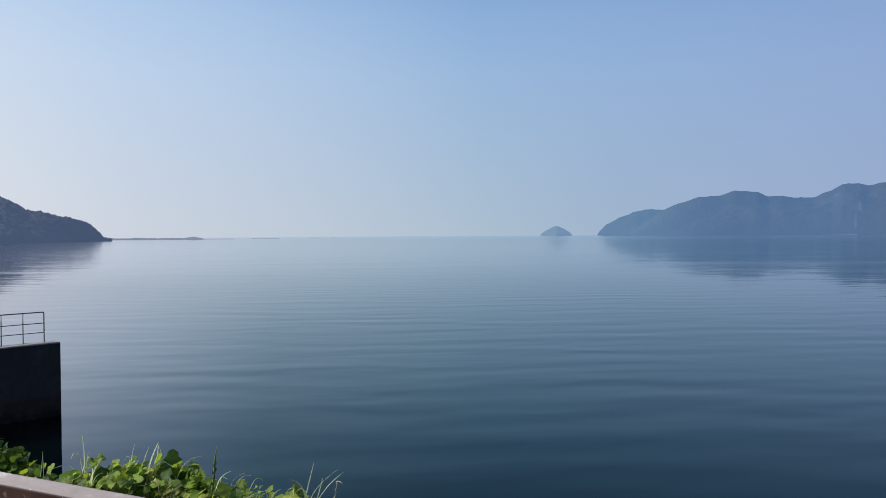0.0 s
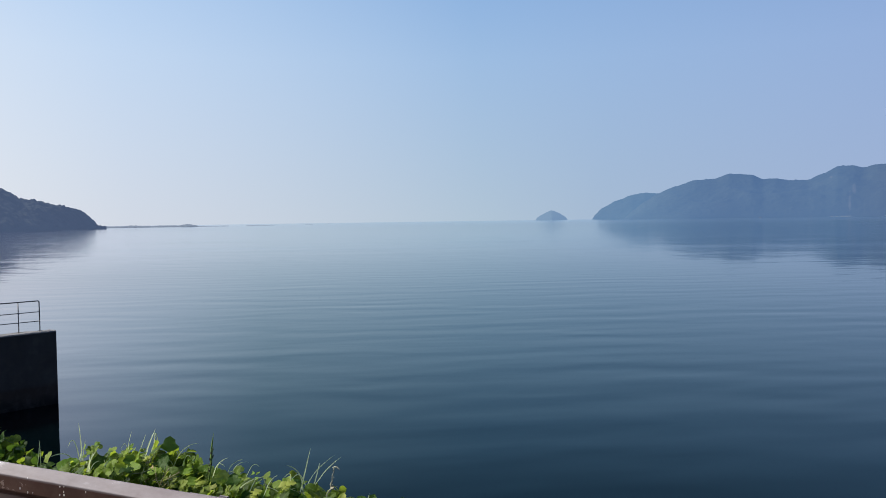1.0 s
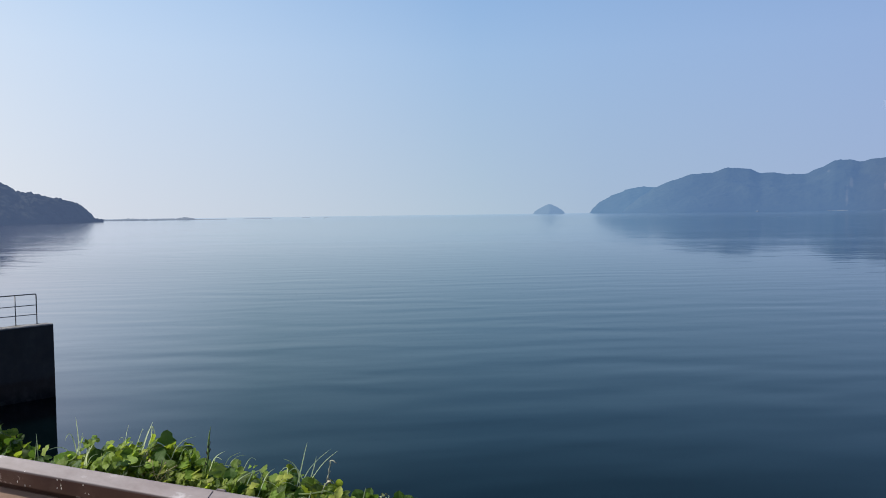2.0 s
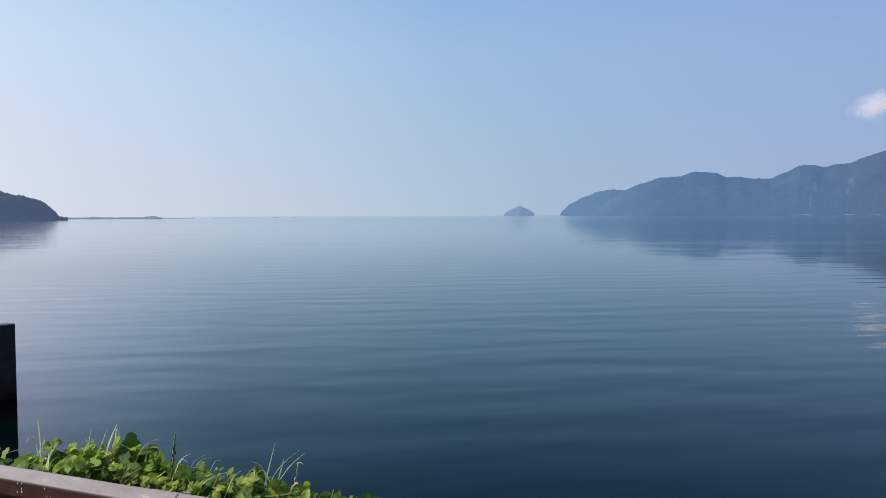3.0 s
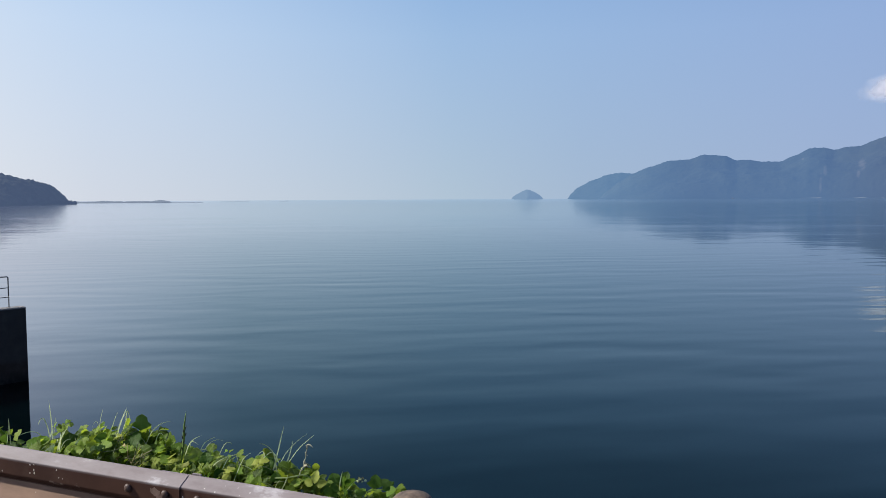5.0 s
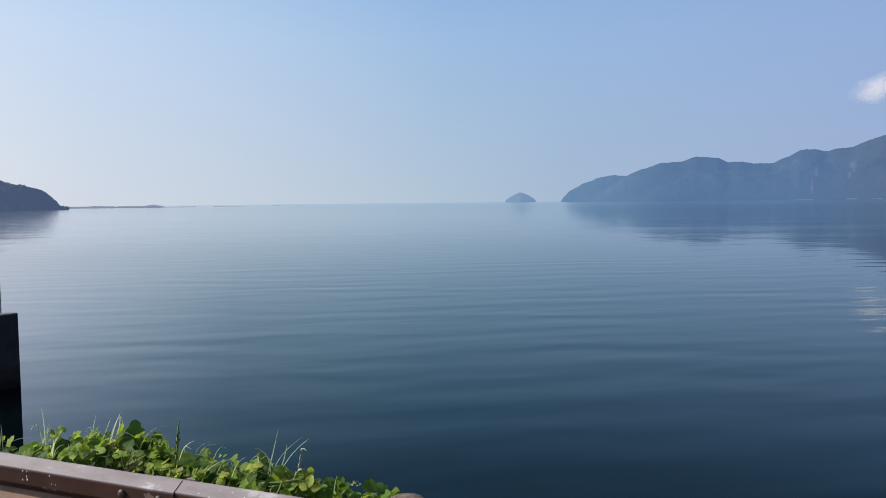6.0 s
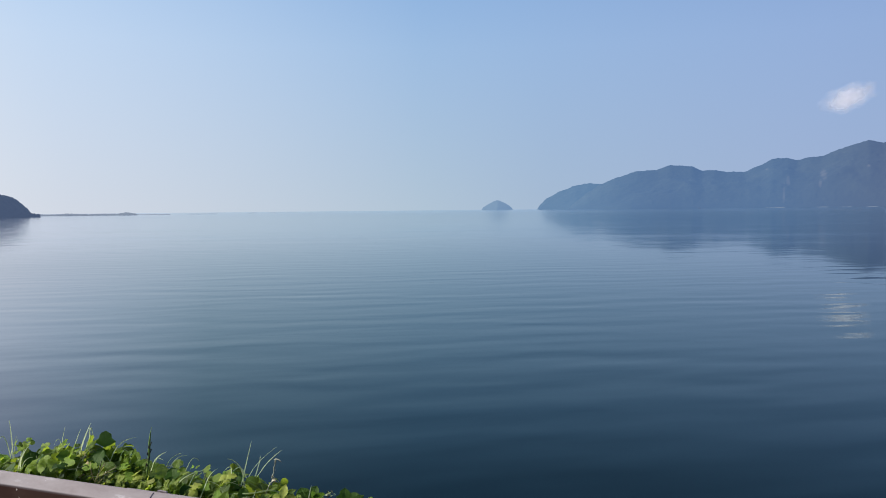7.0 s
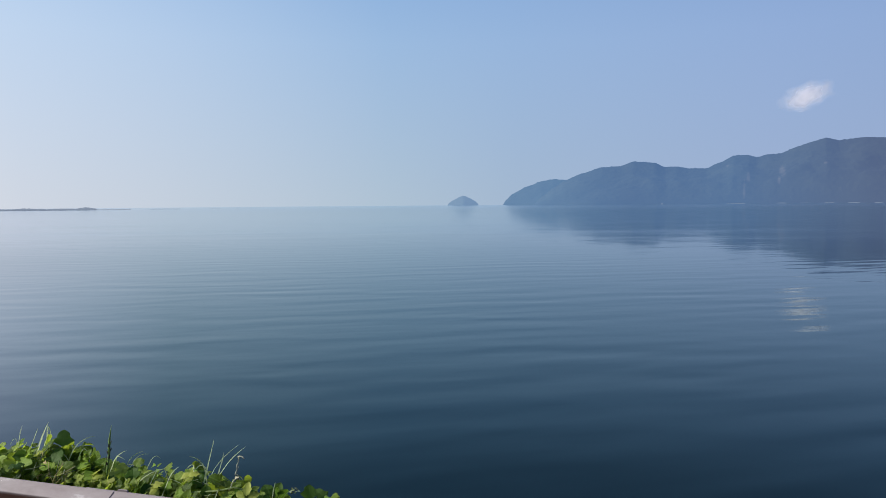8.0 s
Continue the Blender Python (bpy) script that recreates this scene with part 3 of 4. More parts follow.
def bearing(a, dist, z=0.0):
    return Vector((dist * math.sin(radians(a)), dist * math.cos(radians(a)), z))


def build_spit():
    # low wooded spit beyond the headland
    verts, faces = [], []
    cols = 90
    for i in range(cols + 1):
        a = -23.6 + 6.5 * i / cols
        w = 22 * smoothstep(-17.05, -17.8, a) + 3
        for k, (o, z) in enumerate(((-w, -1.0), (-w * 0.95, 0.5), (0, 1.1), (w * 0.8, 0.8), (w, -1.0))):
            p = bearing(a, 1900 + o)
            verts.append((p.x, p.y, z + 0.4 * noise.noise(Vector((i * 0.3, k, 2)))))
    for i in range(cols):
        for k in range(4):
            faces.append((i * 5 + k, i * 5 + k + 1, i * 5 + k + 6, i * 5 + k + 5))
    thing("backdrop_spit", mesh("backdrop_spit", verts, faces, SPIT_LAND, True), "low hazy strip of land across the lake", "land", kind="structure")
    rng = random.Random(5)
    bm = bmesh.new()
    for i in range(300):
        a = rng.uniform(-23.4, -17.3)
        big = 1.0 + 0.9 * math.exp(-((a + 17.9) / 0.3) ** 2) + 0.5 * math.exp(-((a + 21.4) / 0.3) ** 2)
        h = rng.uniform(0.6, 2.0) * big
        c = bearing(a, 1900 + rng.uniform(-12, 12), 0.9 + h * 0.7)
        res = bmesh.ops.create_icosphere(bm, subdivisions=1, radius=1.0)
        for v in res["verts"]:
            k = 1 + 0.4 * noise.noise(v.co * 2 + Vector((i, 0, 0)))
            v.co = Vector((v.co.x * h * 2.4 * k, v.co.y * h * 1.6 * k, v.co.z * h * k)) + c
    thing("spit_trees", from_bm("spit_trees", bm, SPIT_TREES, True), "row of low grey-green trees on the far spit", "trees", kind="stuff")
    for a0, a1, dist, h, air in ((-17.2, -15.05, 1900, 1.3, 0), (-13.87, -11.89, 2050, 1.1, 1), (-9.75, -9.18, 2500, 1.2, 1), (-8.21, -7.85, 2500, 1.1, 1)):
        vs, fs = [], []
        n = 24
        for i in range(n + 1):
            a = a0 + (a1 - a0) * i / n
            j = 0.25 * noise.noise(Vector((i * 0.9, dist, 0)))
            for o, z in ((-3, -0.8), (-1.2, h + j), (1.2, h + j), (3, -0.8)):
                vs.append(bearing(a, dist + o, z))
        for i in range(n):
            for k in range(3):
                fs.append((i * 4 + k, i * 4 + k + 1, i * 4 + k + 5, i * 4 + k + 4))
        fs += [(0, 1, 2, 3), tuple(n * 4 + k for k in (3, 2, 1, 0))]
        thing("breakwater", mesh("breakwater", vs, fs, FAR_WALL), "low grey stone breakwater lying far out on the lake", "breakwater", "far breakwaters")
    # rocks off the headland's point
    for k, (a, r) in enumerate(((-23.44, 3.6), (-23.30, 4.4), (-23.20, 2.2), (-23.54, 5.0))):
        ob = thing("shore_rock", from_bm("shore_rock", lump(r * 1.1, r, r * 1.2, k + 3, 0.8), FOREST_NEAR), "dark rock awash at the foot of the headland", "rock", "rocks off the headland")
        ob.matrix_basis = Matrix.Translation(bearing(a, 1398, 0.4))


def build_shore_details():
    # pale walls and landings along the far shore
    for a, w, h in ((26.95, 9, 1.1), (27.25, 12, 1.3), (27.55, 14, 1.6), (27.85, 26, 2.0), (30.1, 12, 1.4), (30.38, 22, 1.9), (30.6, 10, 1.5), (31.6, 10, 1.2), (31.95, 14, 1.4), (33.1, 12, 1.6), (33.4, 18, 1.5), (34.5, 14, 1.8), (34.85, 22, 1.6), (36.1, 26, 1.8)):
        d = along(RANGE_SHORE, a) - 14
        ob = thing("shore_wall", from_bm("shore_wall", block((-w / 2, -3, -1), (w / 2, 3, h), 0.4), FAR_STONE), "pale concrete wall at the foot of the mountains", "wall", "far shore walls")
        ob.matrix_basis = Matrix.Translation(bearing(a, d)) @ pose(0, 0, 0, 0, 0, -a)
    # small boat below the mountains
    boat = thing("boat", None, "small white boat with a dark hull far out on the water", "boat")
    boat.matrix_basis = Matrix.Translation(bearing(22.58, 3150)) @ pose(0, 0, 0, 0, 0, -20) @ Matrix.Scale(0.6, 4)
    vs, fs = [], []
    for i in range(9):
        x = -8 + 2 * i
        half = 2.3 * (1 - max(0, (x - 1) / 7.2) ** 2)
        sheer = 1.8 + 0.02 * (x + 2) ** 2 * (1 if x > 0 else 0.3)
        for y, z in ((-half, sheer), (-half * 0.8, -0.4), (half * 0.8, -0.4), (half, sheer)):
            vs.append((x, y, z))
    for i in range(8):
        for k in range(3):
            fs.append((i * 4 + k, (i + 1) * 4 + k, (i + 1) * 4 + k + 1, i * 4 + k + 1))
        fs.append((i * 4 + 3, (i + 1) * 4 + 3, (i + 1) * 4, i * 4))
    fs.append((0, 1, 2, 3))
    part("hull", mesh("hull", vs, fs, DARK), boat, "dark hull")
    part("cabin", from_bm("cabin", block((-5, -1.6, 1.9), (2, 1.6, 4.6), 0.3), WHITE), boat, "white cabin")


def build_cloud():
    bm = lump(1.0, 0.55, 1.0, 4.0, 0.06, 5)
    ob = thing("backdrop_cloud", from_bm("cloud", bm, cloud_material(), True), "small soft white cloud over the mountains", "cloud", kind="structure")
    ob.matrix_basis = Matrix.Translation(bearing(31.72, 4300, EYE + 4300 * math.tan(radians(6.93)))) @ pose(0, 0, 0, 0, -19, -31.72) @ Matrix.Diagonal((146, 60, 72, 1))


# ---------------------------------------------------------------- the pier
def build_pier():
    corner = Vector((-14.01, 28.29, 0))
    w = Vector((0.677, 0.736, 0)).normalized()     # outwards along the pier
    m = Vector((-w.y, w.x, 0))                     # across it, away from the viewer
    fr = Matrix(((w.x, m.x, 0, corner.x), (w.y, m.y, 0, corner.y), (0, 0, 1, 0), (0, 0, 0, 1)))
    top, length, width = 2.68, 17.2, 0.62
    pier = thing("pier", None, "dark concrete pier with algae at its waterline", "pier", kind="structure")
    pier.matrix_basis = fr
    bm = block((-length, 0, -3.0), (0, width, top - 0.026), 0.012)
    part("body", from_bm("body", bm, CONCRETE), pier)
    for i in range(4):
        x1 = -i * 4.3
        # the slab's top is worn into low humps and its edges are broken
        xs, ys = [x1 - 4.285 + 4.285 * k / 50 for k in range(51)], (0.004, 0.03, 0.16, 0.31, 0.46, 0.59, width - 0.004)
        vs, fs = [], []
        for x in xs:
            for y in ys:
                edge = y in (ys[0], ys[-1])
                hump = 0.024 * noise.noise(Vector((x * 1.6, y * 3.0, 7))) + 0.008 * noise.noise(Vector((x * 9, y * 9, 2)))
                vs.append((x, y, top + (0.004 if not edge else -0.008) + hump))
        n = len(ys)
        base = len(vs)
        vs += [(x, y, top - 0.04) for x in xs for y in (ys[0], ys[-1])]
        for k in range(50):
            for j in range(n - 1):
                fs.append((k * n + j, (k + 1) * n + j, (k + 1) * n + j + 1, k * n + j + 1))
            fs.append((base + 2 * k, base + 2 * k + 2, (k + 1) * n, k * n))
            fs.append((k * n + n - 1, (k + 1) * n + n - 1, base + 2 * k + 3, base + 2 * k + 1))
        fs.append(tuple(range(n)) + (base + 1, base))
        fs.append((base + 100, base + 101) + tuple(50 * n + j for j in range(n - 1, -1, -1)))
        part("coping", mesh("coping", vs, fs, COPING), pier, "worn concrete coping slab in a sunlit pale tone")
    rail = thing("pier_railing", None, "thin grey pipe railing with three bars on the pier", "railing")
    rail.matrix_basis = fr
    posts = [-0.40 - 0.715 * i for i in range(22)]
    for i, x in enumerate(posts):
        # the end post rises only to the bend of the top bar
        v, f = tube([(x, 0.44, top - 0.02), (x, 0.44, top + (1.08 if i else 0.40))], 0.018 if i else 0.0205)
        ob = part("post", mesh("post", v, f, PIPE, True), rail)
        part("foot_plate", from_bm("foot_plate", block((x - 0.06, 0.38, top), (x + 0.06, 0.50, top + 0.012), 0.003), PIPE), ob)
    # top bar turns down into the end post
    r = 0.05
    bend = [(posts[0] - r + r * math.sin(k * math.pi / 10), 0.44, top + 1.10 - r + r * math.cos(k * math.pi / 10)) for k in range(6)]
    v, f = tube([(posts[-1], 0.44, top + 1.10)] + bend + [(posts[0], 0.44, top + 0.39)], 0.021)
    part("top_bar", mesh("top_bar", v, f, PIPE, True), rail)
    for z in (0.36, 0.70):
        v, f = tube([(posts[-1], 0.44, top + z), (posts[0], 0.44, top + z)], 0.015)
        part("middle_bar", mesh("middle_bar", v, f, PIPE, True), rail)


# ---------------------------------------------------------------- the guardrail
def fillet(corners, steps=6):
    """A bent-sheet profile: corners of (out, up, radius), each bend rounded in small steps."""
    out = []
    for i, (x, y, r) in enumerate(corners):
        p = Vector((x, y))
        if r == 0:
            out.append((x, y))
            continue
        a, b = Vector(corners[i - 1][:2]) - p, Vector(corners[i + 1][:2]) - p
        a.normalize(), b.normalize()
        half = math.acos(max(-1, min(1, a.dot(b)))) / 2
        run = r / math.tan(half)
        c = p + (a + b).normalized() * (r / math.sin(half))
        v0, v1 = p + a * run - c, p + b * run - c
        turn = v0.angle_signed(v1)
        for k in range(steps + 1):
            w = -turn * k / steps
            out.append((c.x + v0.x * math.cos(w) - v0.y * math.sin(w), c.y + v0.x * math.sin(w) + v0.y * math.cos(w)))
    return out


BEAM = fillet([(-0.006, -0.012, 0), (0.003, 0.001, 0.006), (0.059, -0.032, 0.007), (0.061, -0.103, 0.010), (0.028, -0.132, 0.010), (0.081, -0.210, 0.013), (0.082, -0.298, 0.013), (0.006, -0.334, 0.006), (-0.004, -0.326, 0)])


CHIPS = [(-0.815, -0.043, 0.0045), (-0.791, -0.041, 0.0040), (-0.792, -0.064, 0.0050), (-0.790, -0.077, 0.0055), (-0.816, -0.080, 0.0045), (-0.659, -0.046, 0.0050), (-0.647, -0.079, 0.0030), (-0.625, -0.080, 0.0030), (-0.368, -0.041, 0.0055)]


def beam_mesh(s0, s1, inset):
    pts = [(d - inset, RAIL_TOP + z) for d, z in BEAM]
    pts += [(d - 0.004, z) for d, z in reversed(pts)]
    n = len(pts)
    cuts = max(2, int((s1 - s0) / 0.25))
    verts, faces = [], []
    for i in range(cuts + 1):
        s = s0 + (s1 - s0) * i / cuts
        dent = 0.0015 * noise.noise(Vector((s * 1.3, 0, 0)))
        for d, z in pts:
            verts.append((s, -d + dent, z))
    for i in range(cuts):
        for k in range(n):
            q = (k + 1) % n
            faces.append((i * n + k, i * n + q, (i + 1) * n + q, (i + 1) * n + k))
    faces.append(tuple(range(n - 1, -1, -1)))
    faces.append(tuple(cuts * n + k for k in range(n)))
    return mesh("beam", verts, faces, PAINT)


def build_guardrail():
    rail = thing("guardrail", None, "brown painted corrugated steel guardrail with bolted joints and chipped paint", "guardrail")
    rail.matrix_basis = RAIL_FRAME
    cuts = [-8.3, -4.15, 0.0, 4.15, 8.3]
    beams = []
    for i, (a, b) in enumerate(zip(cuts, cuts[1:])):
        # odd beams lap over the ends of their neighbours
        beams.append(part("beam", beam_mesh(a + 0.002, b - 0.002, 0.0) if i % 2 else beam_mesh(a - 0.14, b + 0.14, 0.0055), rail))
    # mushroom-headed splice bolts
    prof = [(0.0, 0.0), (0.017, 0.0), (0.0185, 0.003), (0.016, 0.009), (0.010, 0.013), (0.0, 0.0145)]
    vs, fs = [], []
    for r, h in prof:
        for k in range(14):
            a = 2 * math.pi * k / 14
            vs.append((r * math.cos(a), -h, r * math.sin(a)))
    for i in range(len(prof) - 1):
        for k in range(14):
            q = (k + 1) % 14
            fs.append((i * 14 + k, i * 14 + q, (i + 1) * 14 + q, (i + 1) * 14 + k))
    bolt = mesh("bolt", vs, fs, STEEL, True)
    for n, c in enumerate(cuts[1:-1]):
        for ds, dz in ((-0.26, -0.068), (-0.07, -0.068), (0.09, -0.068), (0.26, -0.068), (-0.26, -0.258), (-0.09, -0.258), (0.09, -0.258), (0.26, -0.258)):
            part("bolt", bolt, beams[n if ds < 0 else n + 1], "", pose(c + ds, -0.0615 if dz > -0.2 else -0.0825, RAIL_TOP + dz))
    # spots where the paint has chipped off to the pale primer
    rng = random.Random(8)
    for s, z, size in CHIPS:
        ring = [(s + size * rng.uniform(0.6, 1.1) * 0.7 * math.cos(k * 1.047), z + size * rng.uniform(0.7, 1.2) * math.sin(k * 1.047)) for k in range(6)]
        vs = [(x, -0.0575, RAIL_TOP + y) for x, y in ring] + [(x, -(0.0596 + 0.0282 * (-y - 0.032)), RAIL_TOP + y) for x, y in ring]
        fs = [tuple(range(11, 5, -1))] + [(k, (k + 1) % 6, 6 + (k + 1) % 6, 6 + k) for k in range(6)]
        part("paint_chip", mesh("paint_chip", vs, fs, PRIMER), beams[1], "bare pale primer")
    # coats peeled off beside the joint down to a tan undercoat
    for s, z, long, tall in ((-0.165, -0.062, 0.030, 0.011), (-0.122, -0.066, 0.026, 0.016), (-0.100, -0.084, 0.018, 0.010)):
        ring = [(s + long * rng.uniform(0.7, 1.15) * math.cos(k * math.pi / 7), z + tall * rng.uniform(0.6, 1.2) * math.sin(k * math.pi / 7)) for k in range(14)]
        vs = [(x, -0.0575, RAIL_TOP + y) for x, y in ring] + [(x, -(0.0594 + 0.0282 * (-y - 0.032)), RAIL_TOP + y) for x, y in ring]
        fs = [tuple(range(27, 13, -1))] + [(k, (k + 1) % 14, 14 + (k + 1) % 14, 14 + k) for k in range(14)]
        part("peeled_patch", mesh("peeled_patch", vs, fs, UNDERCOAT), beams[1], "tan undercoat where paint has peeled")
    # small lug of the splice plate that stands up behind the joint
    lug = fillet([(-0.024, -0.03, 0), (-0.023, 0.0055, 0.005), (0.023, 0.0055, 0.005), (0.024, -0.03, 0)], 4)
    vs = [(0.030 + x, 0.004, RAIL_TOP + y) for x, y in lug] + [(0.030 + x, 0.012, RAIL_TOP + y) for x, y in lug]
    n = len(lug)
    fs = [tuple(range(n)), tuple(range(2 * n - 1, n - 1, -1))] + [(k, n + k, n + (k + 1) % n, (k + 1) % n) for k in range(n)]
    part("splice_lug", mesh("splice_lug", vs, fs, PAINT), rail)
    # round posts with domed caps
    def turned(name, prof):
        vs, fs = [], []
        for r, h in prof:
            for k in range(28):
                a = 2 * math.pi * k / 28
                vs.append((r * math.cos(a), r * math.sin(a), h))
        for i in range(len(prof) - 1):
            for k in range(28):
                q = (k + 1) % 28
                fs.append((i * 28 + k, i * 28 + q, (i + 1) * 28 + q, (i + 1) * 28 + k))
        return mesh(name, vs, fs, POST_PAINT, True)

    post = turned("post", [(0.0700, 0.0), (0.0700, 1.0)])
    cap = turned("cap", [(0.0715, 0.985), (0.0755, 0.987), (0.0790, 1.0), (0.0790, 1.018), (0.0775, 1.026), (0.072, 1.036), (0.061, 1.045), (0.043, 1.052), (0.022, 1.056), (0.0005, 1.0575)])
    for s in (-7.02, -3.02, 0.98, 4.98):
        ob = part("post", post, rail, "", pose(s - 0.052, 0.116, RAIL_TOP - 1.041))
        part("cap", cap, ob, "domed brown post cap")
    return rail


# ---------------------------------------------------------------- plants behind the rail
# heights beyond -2.0 raise an unseen thicket, added to shade the near leaves
CREST = [(-4.2, 6.1), (-2.9, 6.45), (-2.4, 6.42), (-2.2, 6.20), (-2.02, 5.48), (-1.72, 5.42), (-1.50, 5.375), (-1.42, 5.32), (-1.31, 5.28), (-1.21, 5.30), (-1.12, 5.345), (-1.00, 5.40), (-0.87, 5.41), (-0.72, 5.44), (-0.57, 5.49), (-0.47, 5.47), (-0.36, 5.42), (-0.18, 5.41),
         (0.0, 5.41), (0.14, 5.41), (0.32, 5.40), (0.45, 5.375), (0.60, 5.36), (0.76, 5.365), (0.84, 5.32), (0.93, 5.20), (1.5, 5.05), (4.0, 5.0)]


def mound(s, v):
    """Top of the vine cover."""
    c = along(CREST, s) - 0.03
    fall = 0.9 + 3.2 * smoothstep(-1.85, -2.1, s)
    return c - fall * max(0.0, v - (0.32 if s > -1.85 else 0.22)) - 0.35 * max(0.0, 0.20 - v) + 0.03 * noise.noise(Vector((s * 6, v * 6, 1.0)))


# single leaves that stand out of the cover: along the rail, behind it, height, size, turn of the tip
LEAVES_BRIGHT = [
    (-0.894, 0.3, 5.401, 0.061, -20), (-0.793, 0.3, 5.412, 0.056, 15), (-0.812, 0.13, 5.366, 0.049, 30), (-1.341, 0.3, 5.328, 0.066, -20), (-1.015, 0.28, 5.398, 0.041, 10),
    (-1.016, 0.3, 5.376, 0.038, -40), (-1.011, 0.25, 5.385, 0.038, 40), (-0.358, 0.15, 5.377, 0.044, -50), (-0.339, 0.12, 5.364, 0.044, 60), (-0.385, 0.3, 5.405, 0.048, 20),
    (-0.365, 0.3, 5.407, 0.066, -75), (-0.214, 0.25, 5.383, 0.086, -80), (-0.137, 0.3, 5.403, 0.046, -10), (-0.107, 0.14, 5.363, 0.05, -70), (0.117, 0.3, 5.381, 0.049, 15),
    (0.195, 0.18, 5.372, 0.052, 0), (0.102, 0.26, 5.38, 0.048, -30), (0.262, 0.29, 5.373, 0.042, 0), (0.382, 0.19, 5.356, 0.055, -20)]
LEAVES_MID = [
    (-0.578, 0.12, 5.43, 0.092, 10), (-1.08, 0.2, 5.353, 0.103, -15), (-0.367, 0.23, 5.394, 0.057, 20), (-0.31, 0.28, 5.388, 0.059, -30), (-0.021, 0.26, 5.379, 0.05, 5),
    (0.106, 0.17, 5.373, 0.04, -15), (0.375, 0.18, 5.349, 0.045, 20), (-0.282, 0.17, 5.372, 0.052, -60), (0.182, 0.15, 5.357, 0.041, 30), (0.639, 0.25, 5.332, 0.047, -20),
    (0.753, 0.29, 5.334, 0.051, -40), (-0.411, 0.13, 5.386, 0.05, 30), (-0.468, 0.13, 5.415, 0.054, -30),
    (-0.504, 0.11, 5.389, 0.051, 10)]
LEAVES_DARK = [
    (-0.842, 0.18, 5.379, 0.091, 10), (-0.467, 0.18, 5.43, 0.078, -5), (-0.114, 0.24, 5.379, 0.062, 15), (0.211, 0.22, 5.378, 0.047, -20), (0.034, 0.14, 5.357, 0.053, 30),
    (0.494, 0.3, 5.346, 0.064, 5), (0.542, 0.3, 5.354, 0.059, -12), (0.473, 0.21, 5.346, 0.063, 20), (0.547, 0.2, 5.336, 0.057, -30), (0.286, 0.18, 5.365, 0.046, 0),
    (0.061, 0.18, 5.376, 0.048, 40), (-0.918, 0.13, 5.35, 0.066, 20), (-0.68, 0.12, 5.382, 0.063, -30), (-0.177, 0.18, 5.37, 0.051, 0), (0.402, 0.23, 5.352, 0.05, -20),
    (0.682, 0.3, 5.36, 0.060, -10), (0.733, 0.3, 5.357, 0.058, 25)]


def leaflet(length, width, lobe, fold, droop, rng=None, fine=False):
    """Broad ovate leaflet from its base along +y, lobed and uneven at the edge; returns vertices and faces."""
    n, cols = (9, (-1.0, -0.55, 0.0, 0.55, 1.0)) if fine else (6, (-1, 0, 1))
    vs, fs = [], []
    bias = [rng.uniform(0.88, 1.06) if rng else 1.0 for _ in range(2)]
    for i in range(n + 1):
        t = i / n
        w = 0.52 * math.sin(math.pi * t ** 0.80) ** 0.62 if 0 < i < n else 0.02
        w *= 1.0 + lobe * (1.1 * math.exp(-((t - 0.30) / 0.13) ** 2) - 0.9 * math.exp(-((t - 0.56) / 0.10) ** 2))
        z = -droop * length * t * t
        for k in cols:
            wave = rng.uniform(-0.045, 0.045) * length if rng and abs(k) == 1 and w > 0.1 else 0.0
            quilt = 0.045 * length * math.sin(t * 19 + abs(k) * 3) * (abs(k) > 0.3) if fine else 0.0
            edge = (bias[k > 0] * (rng.uniform(0.93, 1.05) if abs(k) == 1 else 1.0)) if rng and k else 1.0
            # side veins sweep towards the tip
            vs.append((k * w * width * edge, t * length + 0.05 * length * abs(k) * (1 - t) + 0.3 * wave, z + abs(k) ** 1.4 * w * width * fold + wave + quilt * 0.5))
    m = len(cols)
    for i in range(n):
        for j in range(m - 1):
            b = i * m + j
            fs.append((b, b + 1, b + m + 1, b + m))
    return vs, fs


def blade_grid(fine):
    """Places on one leaflet's blade, in the order of its vertices."""
    n, cols = (9, (-1.0, -0.55, 0.0, 0.55, 1.0)) if fine else (6, (-1, 0, 1))
    return [(k, i / n) for i in range(n + 1) for k in cols]


def leaf_blades(fine, verts):
    """The same for a leaf of three leaflets and its stalk."""
    grid = blade_grid(fine) * 3
    return grid + [(0.0, 0.5)] * (verts - len(grid))


def leaf_parts(rng, size, fine=False):
    """Three leaflets on one stalk, as the vine bears them."""
    vs, fs = [], []
    for ang, off in ((0, 0.30), (78, 0.05), (-78, 0.05)):
        L = size * rng.uniform(0.9, 1.12) * (1.0 if ang == 0 else 0.92)
        v, f = leaflet(L, L * rng.uniform(0.92, 1.10), rng.choice((0.0, 0.1, 0.2, 0.3)), rng.uniform(-0.35, 0.45), rng.uniform(0.05, 0.6), rng, fine)
        mt = Matrix.Translation((0, off * size, 0)) @ pose(0, 0, 0, rng.uniform(-22, 12), rng.uniform(-25, 25), ang + rng.uniform(-14, 14))
        b = len(vs)
        vs += [mt @ Vector(p) for p in v]
        fs += [tuple(i + b for i in q) for q in f]
    b = len(vs)
    v, f = tube([(0, -0.55 * size, -0.35 * size), (0, -0.2 * size, -0.06 * size), (0, 0.30 * size, 0)], 0.0016, 4, False)
    vs += v
    fs += [tuple(i + b for i in q) for q in f]
    return vs, fs


